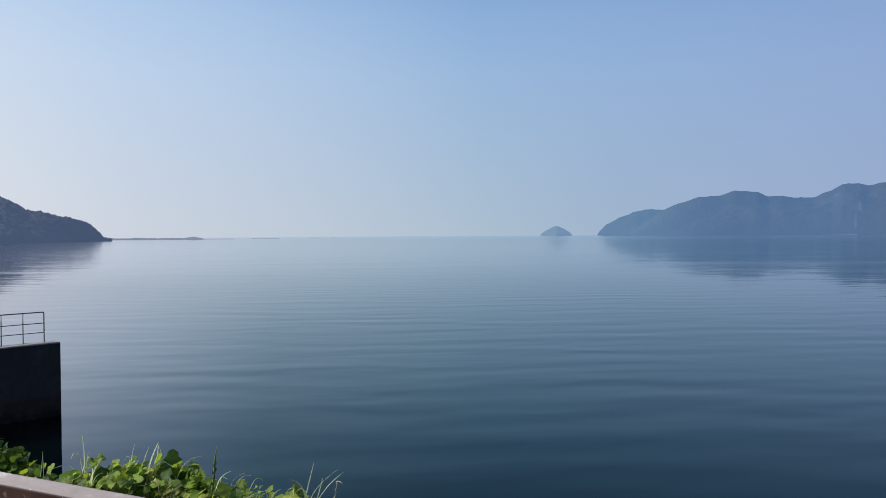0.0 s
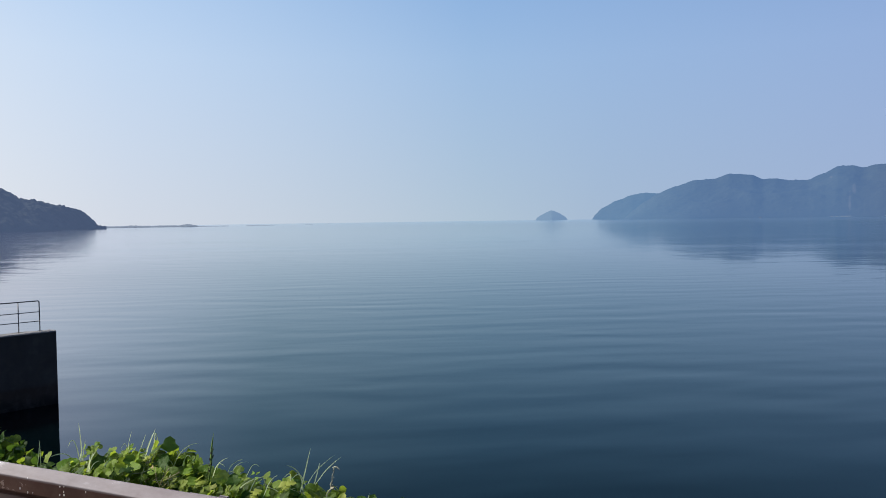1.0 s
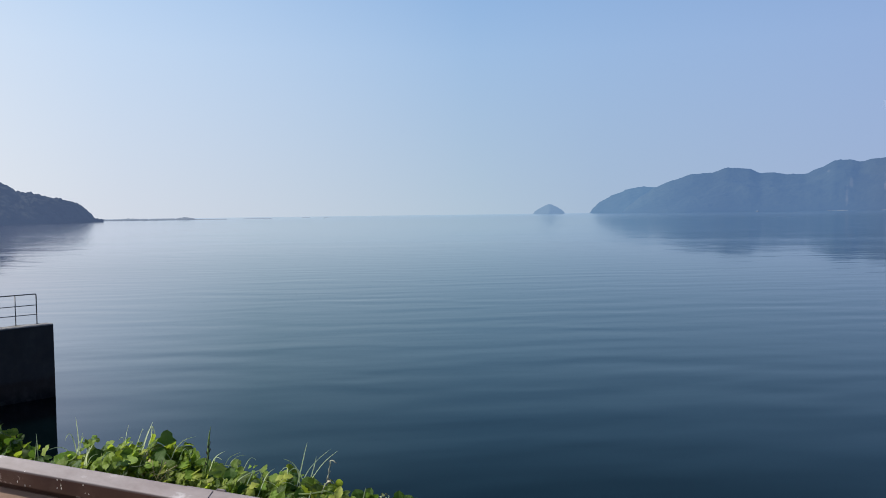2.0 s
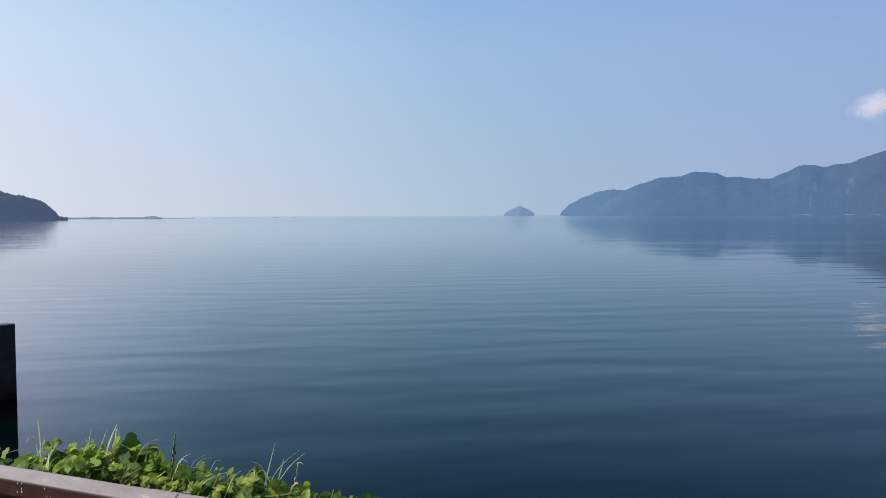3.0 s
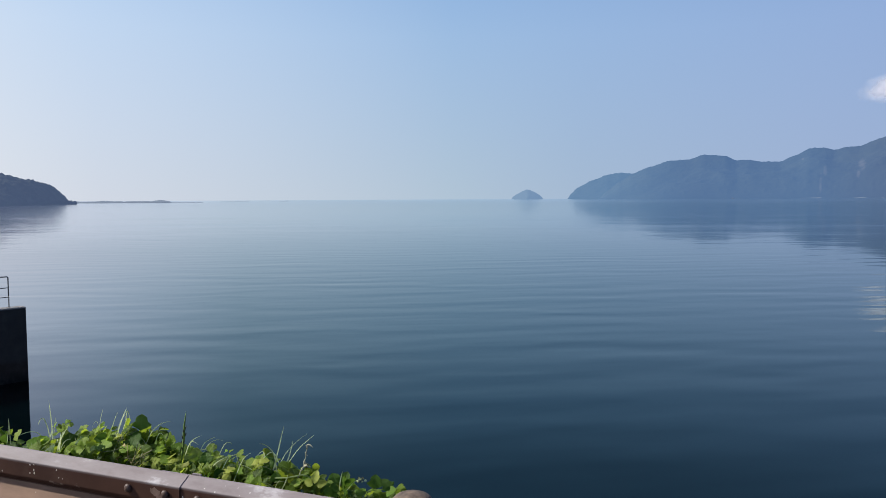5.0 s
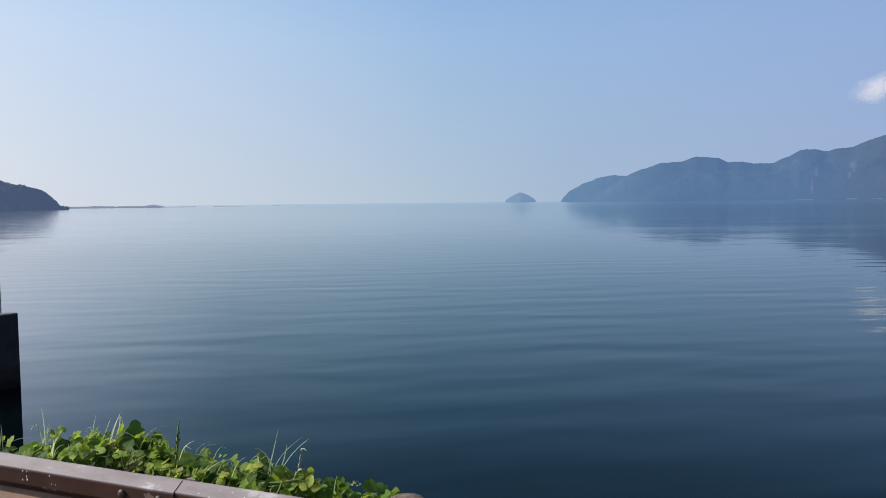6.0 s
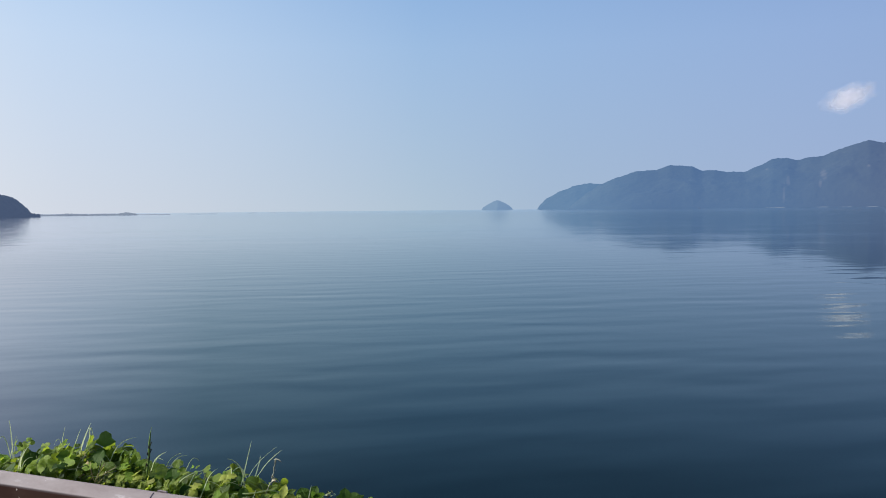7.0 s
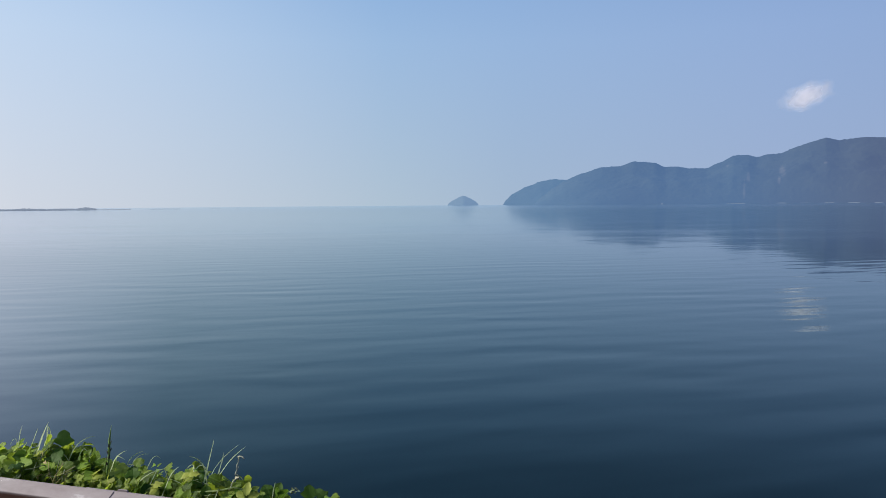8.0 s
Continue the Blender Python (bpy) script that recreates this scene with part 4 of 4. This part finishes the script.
def leaf_pose(rng, s, v, z, stand=0.0):
    p = rail_place(s, v, z)
    out = rng.uniform(0, 360)
    tilt = rng.gauss(0, 24) + stand
    # stalk end first, leaf spread around a normal that leans to the light and the road
    normal = Vector((rng.gauss(-0.40, 0.70), rng.gauss(-0.45, 0.70), 0.80)).normalized()
    q = normal.to_track_quat("Z", "Y").to_matrix().to_4x4()
    return Matrix.Translation(p) @ q @ pose(0, 0, 0, tilt, 0, out)


def build_vines():
    rng = random.Random(11)
    variants = []
    for k in range(12):
        v, f = leaf_parts(rng, 0.030 + 0.0034 * k, True)
        variants.append(mesh("leaf", v, f, LEAF, True, leaf_blades(True, len(v))))
    shaded_leaves = [mesh("leaf", *q, LEAF_SHADED, True, leaf_blades(True, len(q[0]))) for q in (leaf_parts(random.Random(40 + k), 0.036 + 0.008 * k, True) for k in range(4))]
    young = []
    for k in range(2):
        v, f = leaf_parts(rng, 0.044, True)
        young.append(mesh("leaf", v, f, LEAF_YOUNG, True, leaf_blades(True, len(v))))
    vine = thing("kudzu_vine", None, "tangle of green broad-leaved vine growing over the bank behind the guardrail", "plant")
    # leaves on the outside of the cover
    count = 0
    while count < 225:
        s = rng.uniform(-2.15, 0.90)
        v = min(0.75, abs(rng.gauss(0.20, 0.14)) + 0.07)
        z = mound(s, v) + rng.uniform(-0.055, 0.018)
        # smaller leaves towards the thin end of the cover
        # darkened leaves stand in for shade, most at both ends of the cover
        if rng.random() < (0.7 if s < -1.18 else 0.35 if s < -0.75 else 0.55 if s > 0.50 else 0.12):
            part("leaf", rng.choice(shaded_leaves), vine, "dark green leaf", leaf_pose(rng, s, v, z))
            count += 1
            continue
        part("leaf", variants[min(11, int(rng.random() * (12 if s < -0.05 else 8)))], vine, "", leaf_pose(rng, s, v, z))
        count += 1
    for s, v, z in ((0.16, 0.22, 5.39), (0.40, 0.2, 5.33), (-0.6, 0.2, 5.41), (-0.25, 0.16, 5.37), (0.05, 0.14, 5.36), (0.60, 0.16, 5.30)):
        ob = part("leaf", rng.choice(young), vine, "young yellow-green leaf", rail_matrix(s, v, z, rng))
    # the largest young leaf spreads its three leaflets above the thin end
    spread = Matrix.Translation(rail_place(0.50, 0.13, 5.378)) @ pose(0, 0, 0, 0, 0, -12) @ pose(0, 0, 0, 64, 0, -8)
    for turn, size in ((4, 0.056), (72, 0.046), (-66, 0.048)):
        lv, lf = leaflet(size, 0.66 * size, 0.0, 0.25, 0.15, random.Random(3), True)
        part("leaf", mesh("leaf", lv, lf, LEAF_YOUNG, True, blade_grid(True)), vine, "young yellow-green leaf", spread @ pose(0, 0, 0, 0, 0, turn) @ Matrix.Translation((0, 0.006, 0)))
    # single leaves that stand out: sunlit ones lean to the light, shade-dark ones hang towards the road
    rng4 = random.Random(17)
    for rows, lean, matter, text in ((LEAVES_BRIGHT, (-0.50, -0.55, 0.66), LEAF, "sunlit green leaf"), (LEAVES_MID, (-0.22, -0.72, 0.62), LEAF_BROAD, "broad mid-green leaf"), (LEAVES_DARK, (0.10, -0.90, 0.38), LEAF_SHADED, "dark green leaf")):
        for s, v, z, size, tip in rows:
            normal = (Vector(lean) + 0.22 * Vector((rng4.gauss(0, 1), rng4.gauss(0, 1), rng4.gauss(0, 1)))).normalized()
            lv, lf = leaflet(size, size * rng4.uniform(0.9, 1.1), rng4.choice((0.1, 0.2, 0.3)), rng4.uniform(-0.1, 0.35), rng4.uniform(0.05, 0.4), rng4, True)
            lie = Matrix.Translation(rail_place(s, v, z)) @ normal.to_track_quat("Z", "Y").to_matrix().to_4x4() @ pose(0, 0, 0, 0, 0, tip) @ Matrix.Translation((0, -0.5 * size, 0))
            part("leaf", mesh("leaf", lv, lf, matter, True, blade_grid(True)), vine, text, lie)
    # two shade-dark leaves on the highest shoot, and more low beside the pier's edge
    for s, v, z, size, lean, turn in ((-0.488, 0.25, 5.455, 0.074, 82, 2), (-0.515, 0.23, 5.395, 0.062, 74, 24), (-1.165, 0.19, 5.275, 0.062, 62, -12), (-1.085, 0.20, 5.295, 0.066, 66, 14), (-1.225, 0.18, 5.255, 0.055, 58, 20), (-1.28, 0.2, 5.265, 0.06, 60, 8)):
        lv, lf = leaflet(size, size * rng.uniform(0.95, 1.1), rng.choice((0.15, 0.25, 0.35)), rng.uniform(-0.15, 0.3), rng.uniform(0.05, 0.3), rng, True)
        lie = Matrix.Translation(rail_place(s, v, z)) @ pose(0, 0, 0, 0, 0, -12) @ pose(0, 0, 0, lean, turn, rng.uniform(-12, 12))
        part("leaf", mesh("leaf", lv, lf, LEAF_SHADED, True, blade_grid(True)), vine, "dark green leaf", lie)
    # tufts of small leaves that top the cover's outline
    for s, v, z, count4 in ((-0.935, 0.22, 5.436, 9), (-0.715, 0.24, 5.447, 7), (-0.37, 0.24, 5.440, 5), (-0.06, 0.26, 5.405, 6), (0.17, 0.26, 5.395, 6)):
        for i in range(count4):
            size = rng4.uniform(0.020, 0.036)
            lv, lf = leaflet(size, size * rng4.uniform(0.6, 0.95), rng4.choice((0.0, 0.1, 0.2)), rng4.uniform(-0.1, 0.5), rng4.uniform(0.1, 0.6), rng4, True)
            normal = Vector((rng4.gauss(-0.35, 0.4), rng4.gauss(-0.55, 0.4), 0.55)).normalized()
            lie = Matrix.Translation(rail_place(s + rng4.uniform(-0.045, 0.045), v + rng4.uniform(-0.02, 0.03), z + rng4.uniform(-0.030, 0.010))) @ normal.to_track_quat("Z", "Y").to_matrix().to_4x4() @ pose(0, 0, 0, 0, 0, rng4.uniform(-80, 80))
            part("leaf", mesh("leaf", lv, lf, LEAF if i % 3 else LEAF_BROAD, True, blade_grid(True)), vine, "", lie)
    # fresh small sprays on the face, lit from the side
    for i in range(26):
        s = -0.385 + 0.0175 * i + rng4.uniform(-0.015, 0.015)
        v = rng4.uniform(0.10, 0.15)
        z = 5.385 - 0.045 * (s + 0.385) - 0.055 * (i * 0.618 % 1.0)
        lv, lf = leaf_parts(rng4, rng4.uniform(0.024, 0.036), True)
        normal = Vector((rng4.gauss(-0.50, 0.22), rng4.gauss(-0.60, 0.22), 0.60)).normalized()
        lie = Matrix.Translation(rail_place(s, v, z)) @ normal.to_track_quat("Z", "Y").to_matrix().to_4x4() @ pose(0, 0, 0, 0, 0, rng4.uniform(-90, 90))
        part("leaf", mesh("leaf", lv, lf, LEAF_FRESH, True, leaf_blades(True, len(lv))), vine, "fresh yellow-green leaf", lie)
    # dry stems tangled in the gap below the highest shoot
    for i in range(11):
        s, z = -0.40 + rng4.gauss(0, 0.030), 5.345 + rng4.uniform(-0.01, 0.03)
        e, h = s + rng4.gauss(0.02, 0.035), z + rng4.uniform(0.035, 0.085)
        tv, tf = tube([rail_place(s, 0.13, z - 0.03), rail_place(s, 0.115, z), rail_place(0.5 * (s + e) + rng4.gauss(0, 0.012), 0.11, 0.5 * (z + h)), rail_place(e, 0.125, h)], rng4.uniform(0.0011, 0.0024), 5)
        part("stem", mesh("stem", tv, tf, WITHERED if i % 3 else VINE, True), vine, "dry tangled stem")
    # the rest of the cover
    vs, fs = [], []
    for i in range(4200):
        s = rng.uniform(-4.2, 1.6)
        v = rng.uniform(0.03, 1.1)
        z = mound(s, v) - 0.034 - abs(rng.gauss(0, 0.075))
        if s < -1.95:      # the unseen shade-casting end is leafy down to the ground
            z -= (z - 4.95) * (i * 0.618 % 1.0)
        lv, lf = leaf_parts(rng, rng.uniform(0.026, 0.056))
        m4 = leaf_pose(rng, s, v, z)
        b = len(vs)
        vs += [m4 @ Vector(p) for p in lv]
        fs += [tuple(q + b for q in face) for face in lf]
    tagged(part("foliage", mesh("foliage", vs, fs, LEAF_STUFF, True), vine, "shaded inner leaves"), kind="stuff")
    # small leaves that close the face of the cover
    rng3 = random.Random(29)
    vs, fs, grid = [], [], []
    for i in range(620):
        s = rng3.uniform(-1.2, 0.86)
        v = rng3.uniform(0.08, 0.36)
        z = mound(s, v) - 0.018 - abs(rng3.gauss(0, 0.055))
        lv, lf = leaf_parts(rng3, rng3.uniform(0.024, 0.050) * (1.0 if s < 0 else 0.85), True)
        m4 = leaf_pose(rng3, s, v, z)
        b = len(vs)
        grid += leaf_blades(True, len(lv))
        vs += [m4 @ Vector(p) for p in lv]
        fs += [tuple(q + b for q in face) for face in lf]
    tagged(part("outer_foliage", mesh("outer_foliage", vs, fs, LEAF_OUTER, True, grid), vine, "small green leaves of the face"), kind="stuff")
    # withered leaves and seed bits caught in the cover
    rng2 = random.Random(5)
    for i in range(34):
        s, z = -0.53 + rng2.gauss(0, 0.075), 5.375 + rng2.gauss(0, 0.028)
        if i > 25:
            s, z = rng2.uniform(-1.1, 0.7), 5.33
        v, f = leaflet(rng2.uniform(0.014, 0.030), rng2.uniform(0.008, 0.016), 0, 0.6, 0.8, rng2)
        part("withered_leaf", mesh("withered_leaf", v, f, WITHERED, True), vine, "dry yellow leaf", Matrix.Translation(rail_place(s, rng2.uniform(0.10, 0.19), z)) @ pose(0, 0, 0, rng2.uniform(0, 90), rng2.uniform(-50, 50), rng2.uniform(0, 360)))
    # pale young runner lying over the leaves, with a tuft of buds farther on
    tv, tf = tube([rail_place(*p) for p in ((0.150, 0.15, 5.28), (0.185, 0.17, 5.335), (0.215, 0.18, 5.352), (0.28, 0.18, 5.362), (0.34, 0.18, 5.372), (0.40, 0.20, 5.385), (0.43, 0.22, 5.372))], 0.0030, 6)
    part("runner", mesh("runner", tv, tf, GRASS, True), vine, "pale young runner")
    for i in range(9):
        v, f = leaflet(0.015, 0.010, 0, 0.5, 0.4, rng2)
        part("bud", mesh("bud", v, f, WITHERED if i % 2 else GRASS, True), vine, "pale bud", Matrix.Translation(rail_place(0.672 + rng2.uniform(-0.03, 0.014), 0.22, 5.388 + rng2.uniform(-0.014, 0.008))) @ pose(0, 0, 0, rng2.uniform(20, 90), rng2.uniform(-60, 60), rng2.uniform(0, 360)))
    # runners
    for k in range(26):
        s, v = rng.uniform(-2.6, 0.75), rng.uniform(0.06, 0.4)
        z = mound(s, v) - 0.03
        pts, d = [], rng.uniform(0, 6.28)
        for i in range(9):
            pts.append(rail_place(s, v, z))
            s, v = s + 0.055 * math.cos(d), max(0.04, v + 0.03 * math.sin(d))
            z = mound(s, v) - 0.02 + rng.uniform(-0.03, 0.025)
            d += rng.uniform(-0.5, 0.5)
        tv, tf = tube(pts, 0.0019, 5)
        part("runner", mesh("runner", tv, tf, VINE, True), vine)


def rail_matrix(s, v, z, rng):
    normal = Vector((-0.42, -0.55, 0.60)).normalized()
    q = normal.to_track_quat("Z", "Y").to_matrix().to_4x4()
    return Matrix.Translation(rail_place(s, v, z)) @ q @ pose(0, 0, 0, rng.uniform(-15, 15), 0, rng.uniform(-40, 40))


def blade(v, s0, z0, s1, z1, s2, z2, width, rng):
    """Grass blade in the rail's frame: rises from its root to (s0, z0), bends round (s1, z1) and ends at (s2, z2)."""
    sway = rng.uniform(-0.02, 0.02)
    foot = Vector((s1 - s0, z1 - z0)).normalized()
    line = [rail_place(s0 - 0.12 * foot.x, v, z0 - 0.12 * foot.y), rail_place(s0 - 0.05 * foot.x, v, z0 - 0.05 * foot.y)]
    n = 10
    for i in range(n + 1):
        t = i / n
        a, b, c = (1 - t) ** 2, 2 * t * (1 - t), t * t
        line.append(rail_place(a * s0 + b * s1 + c * s2, v + sway * t * t, a * z0 + b * z1 + c * z2 + 0.3 * sway * t * t))
    vs, fs = [], []
    last = len(line) - 1
    turn = rng.uniform(-0.95, -0.35)
    for i, p in enumerate(line):
        run = (line[min(last, i + 1)] - line[max(0, i - 1)]).normalized()
        side = run.cross(N * math.cos(turn) + U * math.sin(turn)).normalized()
        t = i / last
        w = width * (0.56 if z2 > z1 else 0.46) * (1 - t) ** 0.65 * (0.55 + 0.9 * t) + 0.0003
        vs += [p - side * w, p - N * (0.35 * w), p + side * w]
    for i in range(last):
        b = i * 3
        fs += [(b, b + 1, b + 4, b + 3), (b + 1, b + 2, b + 5, b + 4)]
    return mesh("blade", vs, fs, GRASS, True)


def grass(v, blades, rng):
    """One clump: blades of (s, z) at the foot, at the bend and at the tip, and half the width."""
    clump = thing("grass_clump", None, "clump of pale green grass blades among the vines", "grass", "grass behind the guardrail")
    for b in blades:
        part("blade", blade(v, *b, rng), clump)


def build_grass():
    rng = random.Random(21)
    grass(0.26, [(-1.051, 5.317, -1.046, 5.414, -1.049, 5.545, 0.0071), (-1.061, 5.329, -1.095, 5.513, -1.15, 5.403, 0.0078), (-1.109, 5.338, -1.146, 5.403, -1.262, 5.349, 0.0071), (-1.039, 5.332, -1.043, 5.4, -1.036, 5.45, 0.0047), (-1.012, 5.302, -0.997, 5.364, -0.974, 5.399, 0.0071), (-1.02, 5.293, -1.01, 5.335, -0.997, 5.372, 0.0063), (-1.072, 5.328, -1.059, 5.371, -1.049, 5.413, 0.0047)], rng)
    grass(0.14, [(-0.885, 5.324, -0.875, 5.40, -0.829, 5.452, 0.0080), (-0.872, 5.33, -0.862, 5.38, -0.845, 5.44, 0.0060), (-0.868, 5.33, -0.85, 5.41, -0.812, 5.40, 0.0055)], rng)
    grass(0.11, [(-0.600, 5.335, -0.655, 5.380, -0.698, 5.425, 0.0150)], rng)
    grass(0.14, [(-0.672, 5.348, -0.7, 5.391, -0.729, 5.419, 0.0086), (-0.649, 5.345, -0.661, 5.372, -0.669, 5.41, 0.0065)], rng)
    grass(0.28, [(-0.769, 5.404, -0.766, 5.463, -0.76, 5.509, 0.003), (-0.768, 5.415, -0.778, 5.494, -0.799, 5.436, 0.0037), (-0.761, 5.421, -0.74, 5.503, -0.716, 5.436, 0.0037), (-0.696, 5.417, -0.68, 5.467, -0.65, 5.517, 0.0037)], rng)
    grass(0.25, [(-0.633, 5.401, -0.62, 5.465, -0.555, 5.563, 0.0087), (-0.572, 5.418, -0.573, 5.616, -0.535, 5.502, 0.0072), (-0.606, 5.404, -0.591, 5.437, -0.554, 5.449, 0.0051), (-0.613, 5.395, -0.598, 5.436, -0.586, 5.477, 0.0043), (-0.653, 5.404, -0.634, 5.438, -0.623, 5.46, 0.0043)], rng)
    grass(0.25, [(-0.44, 5.432, -0.405, 5.500, -0.318, 5.512, 0.0055), (-0.403, 5.416, -0.374, 5.485, -0.357, 5.436, 0.0042), (-0.461, 5.399, -0.492, 5.447, -0.528, 5.428, 0.0042)], rng)
    grass(0.26, [(-0.23, 5.406, -0.213, 5.446, -0.166, 5.458, 0.0047), (-0.153, 5.415, -0.136, 5.449, -0.088, 5.459, 0.0041), (-0.132, 5.412, -0.1, 5.463, -0.04, 5.462, 0.0034), (-0.041, 5.427, -0.016, 5.47, 0.012, 5.448, 0.0034), (-0.212, 5.393, -0.228, 5.457, -0.189, 5.411, 0.0047)], rng)
    grass(0.16, [(-0.028, 5.359, -0.003, 5.415, 0.126, 5.461, 0.0052), (0.029, 5.361, 0.048, 5.399, 0.066, 5.432, 0.0039), (0.124, 5.401, 0.145, 5.446, 0.182, 5.462, 0.0039)], rng)
    grass(0.25, [(0.229, 5.374, 0.247, 5.441, 0.281, 5.559, 0.0063), (0.238, 5.399, 0.232, 5.471, 0.167, 5.48, 0.0063), (0.247, 5.415, 0.226, 5.465, 0.185, 5.417, 0.005), (0.179, 5.402, 0.19, 5.466, 0.155, 5.428, 0.005), (0.288, 5.396, 0.308, 5.436, 0.329, 5.507, 0.0057), (0.263, 5.402, 0.292, 5.468, 0.403, 5.548, 0.0028), (0.333, 5.449, 0.364, 5.49, 0.432, 5.542, 0.0031)], rng)
    grass(0.16, [(0.321, 5.319, 0.347, 5.359, 0.369, 5.406, 0.0061), (0.221, 5.315, 0.208, 5.346, 0.192, 5.363, 0.0049)], rng)
    grass(0.24, [(0.548, 5.338, 0.551, 5.371, 0.56, 5.404, 0.0048), (0.61, 5.365, 0.623, 5.38, 0.649, 5.383, 0.003)], rng)
    grass(0.26, [(-1.338, 5.318, -1.339, 5.37, -1.34, 5.427, 0.004), (-1.358, 5.308, -1.348, 5.36, -1.368, 5.377, 0.003)], rng)
    grass(0.24, [(-1.85, 5.38, -1.80, 5.45, -1.72, 5.47, 0.006), (-1.86, 5.38, -1.90, 5.47, -1.98, 5.44, 0.006), (-1.83, 5.38, -1.83, 5.43, -1.81, 5.48, 0.004)], rng)
    for k in range(12):
        s, v = -1.9 + 0.225 * k + rng.uniform(-0.06, 0.06), rng.uniform(0.08, 0.22)
        z = mound(s, v) - 0.05
        grass(v, [(s + 0.01 * j, z, s + rng.uniform(-0.03, 0.03), z + rng.uniform(0.03, 0.07), s + rng.uniform(-0.09, 0.09), z + rng.uniform(0.03, 0.09), rng.uniform(0.002, 0.0045)) for j in range(rng.randint(2, 4))], rng)
    # upright green spear with withered sheaths round its lower half
    spike = thing("seed_spike", None, "thin upright green spike with dark withered sheaths among the vines", "plant")

    def spine(h):
        return rail_place(-0.262 + 0.044 * h / 0.34 + 0.002 * math.sin(h * 40), 0.24, 5.25 + h * 0.955)

    v, f = tube([spine(0.0341 * i) for i in range(11)], [0.0038, 0.0038, 0.0038, 0.0038, 0.0038, 0.0042, 0.0052, 0.0052, 0.0042, 0.0026, 0.0005], 7)
    part("stalk", mesh("stalk", v, f, SPEAR, True), spike)
    for i in range(12):
        p = spine(0.135 + 0.0100 * i)
        d = (U * math.cos(i * 2.4) + N * math.sin(i * 2.4)) * 0.0062
        v, f = tube([p - d * 0.4, p + d * 0.8 + Vector((0, 0, 0.009)), p + d * (1.0 + 0.5 * (i % 3)) + Vector((0, 0, 0.022))], [0.0025, 0.0038, 0.0006], 5)
        part("sheath", mesh("sheath", v, f, SHEATH if i % 3 else SPEAR, True), spike)
    v, f = tube([spine(0.235), spine(0.238) + U * 0.008, spine(0.236) + U * 0.013], [0.0015, 0.0012, 0.0004], 5)
    part("thorn", mesh("thorn", v, f, SHEATH, True), spike)
    # dry stem with a small hook at its tip
    stem = thing("dry_stem", None, "dry pale twisted stem with a small hooked tip", "plant")
    bend = [(0.0, 0.320, 5.290), (0.22, 0.362, 5.364), (0.45, 0.387, 5.408), (0.65, 0.396, 5.442), (0.85, 0.403, 5.476), (1.0, 0.409, 5.501)]
    pts = []
    for i in range(19):
        t = i / 18
        pts.append(rail_place(along([(a, b) for a, b, c in bend], t) + 0.0016 * math.sin(t * 31), 0.23 + 0.0015 * math.cos(t * 27), along([(a, c) for a, b, c in bend], t)))
    v, f = tube(pts, [0.0030 - 0.0009 * i / 18 + 0.0008 * math.sin(i * 1.9) for i in range(19)], 6)
    part("stalk", mesh("stalk", v, f, DRY, True), stem)
    v, f = tube([rail_place(0.400, 0.23, 5.497), rail_place(0.409, 0.23, 5.502), rail_place(0.421, 0.23, 5.502), rail_place(0.430, 0.23, 5.496), rail_place(0.436, 0.23, 5.492)], [0.0012, 0.0026, 0.0026, 0.0028, 0.0010], 6)
    part("tip", mesh("tip", v, f, DRY, True), stem)
    rng = random.Random(3)
    for i in range(9):
        p = rail_place(0.398 + rng.uniform(-0.012, 0.016), 0.225, 5.411 + rng.uniform(-0.012, 0.010)) if i < 6 else pts[10 + 3 * (i - 6)]
        v, f = leaflet(0.018 if i < 6 else 0.010, 0.011, 0, 0.5, 0.6, rng)
        part("husk", mesh("husk", v, f, DRY, True), stem, "", Matrix.Translation(p) @ pose(0, 0, 0, rng.uniform(10, 90), rng.uniform(-60, 60), rng.uniform(0, 360)))


build_lake()
build_ground()
build_far_land()
build_spit()
build_shore_details()
build_cloud()
build_pier()
build_guardrail()
build_vines()
build_grass()
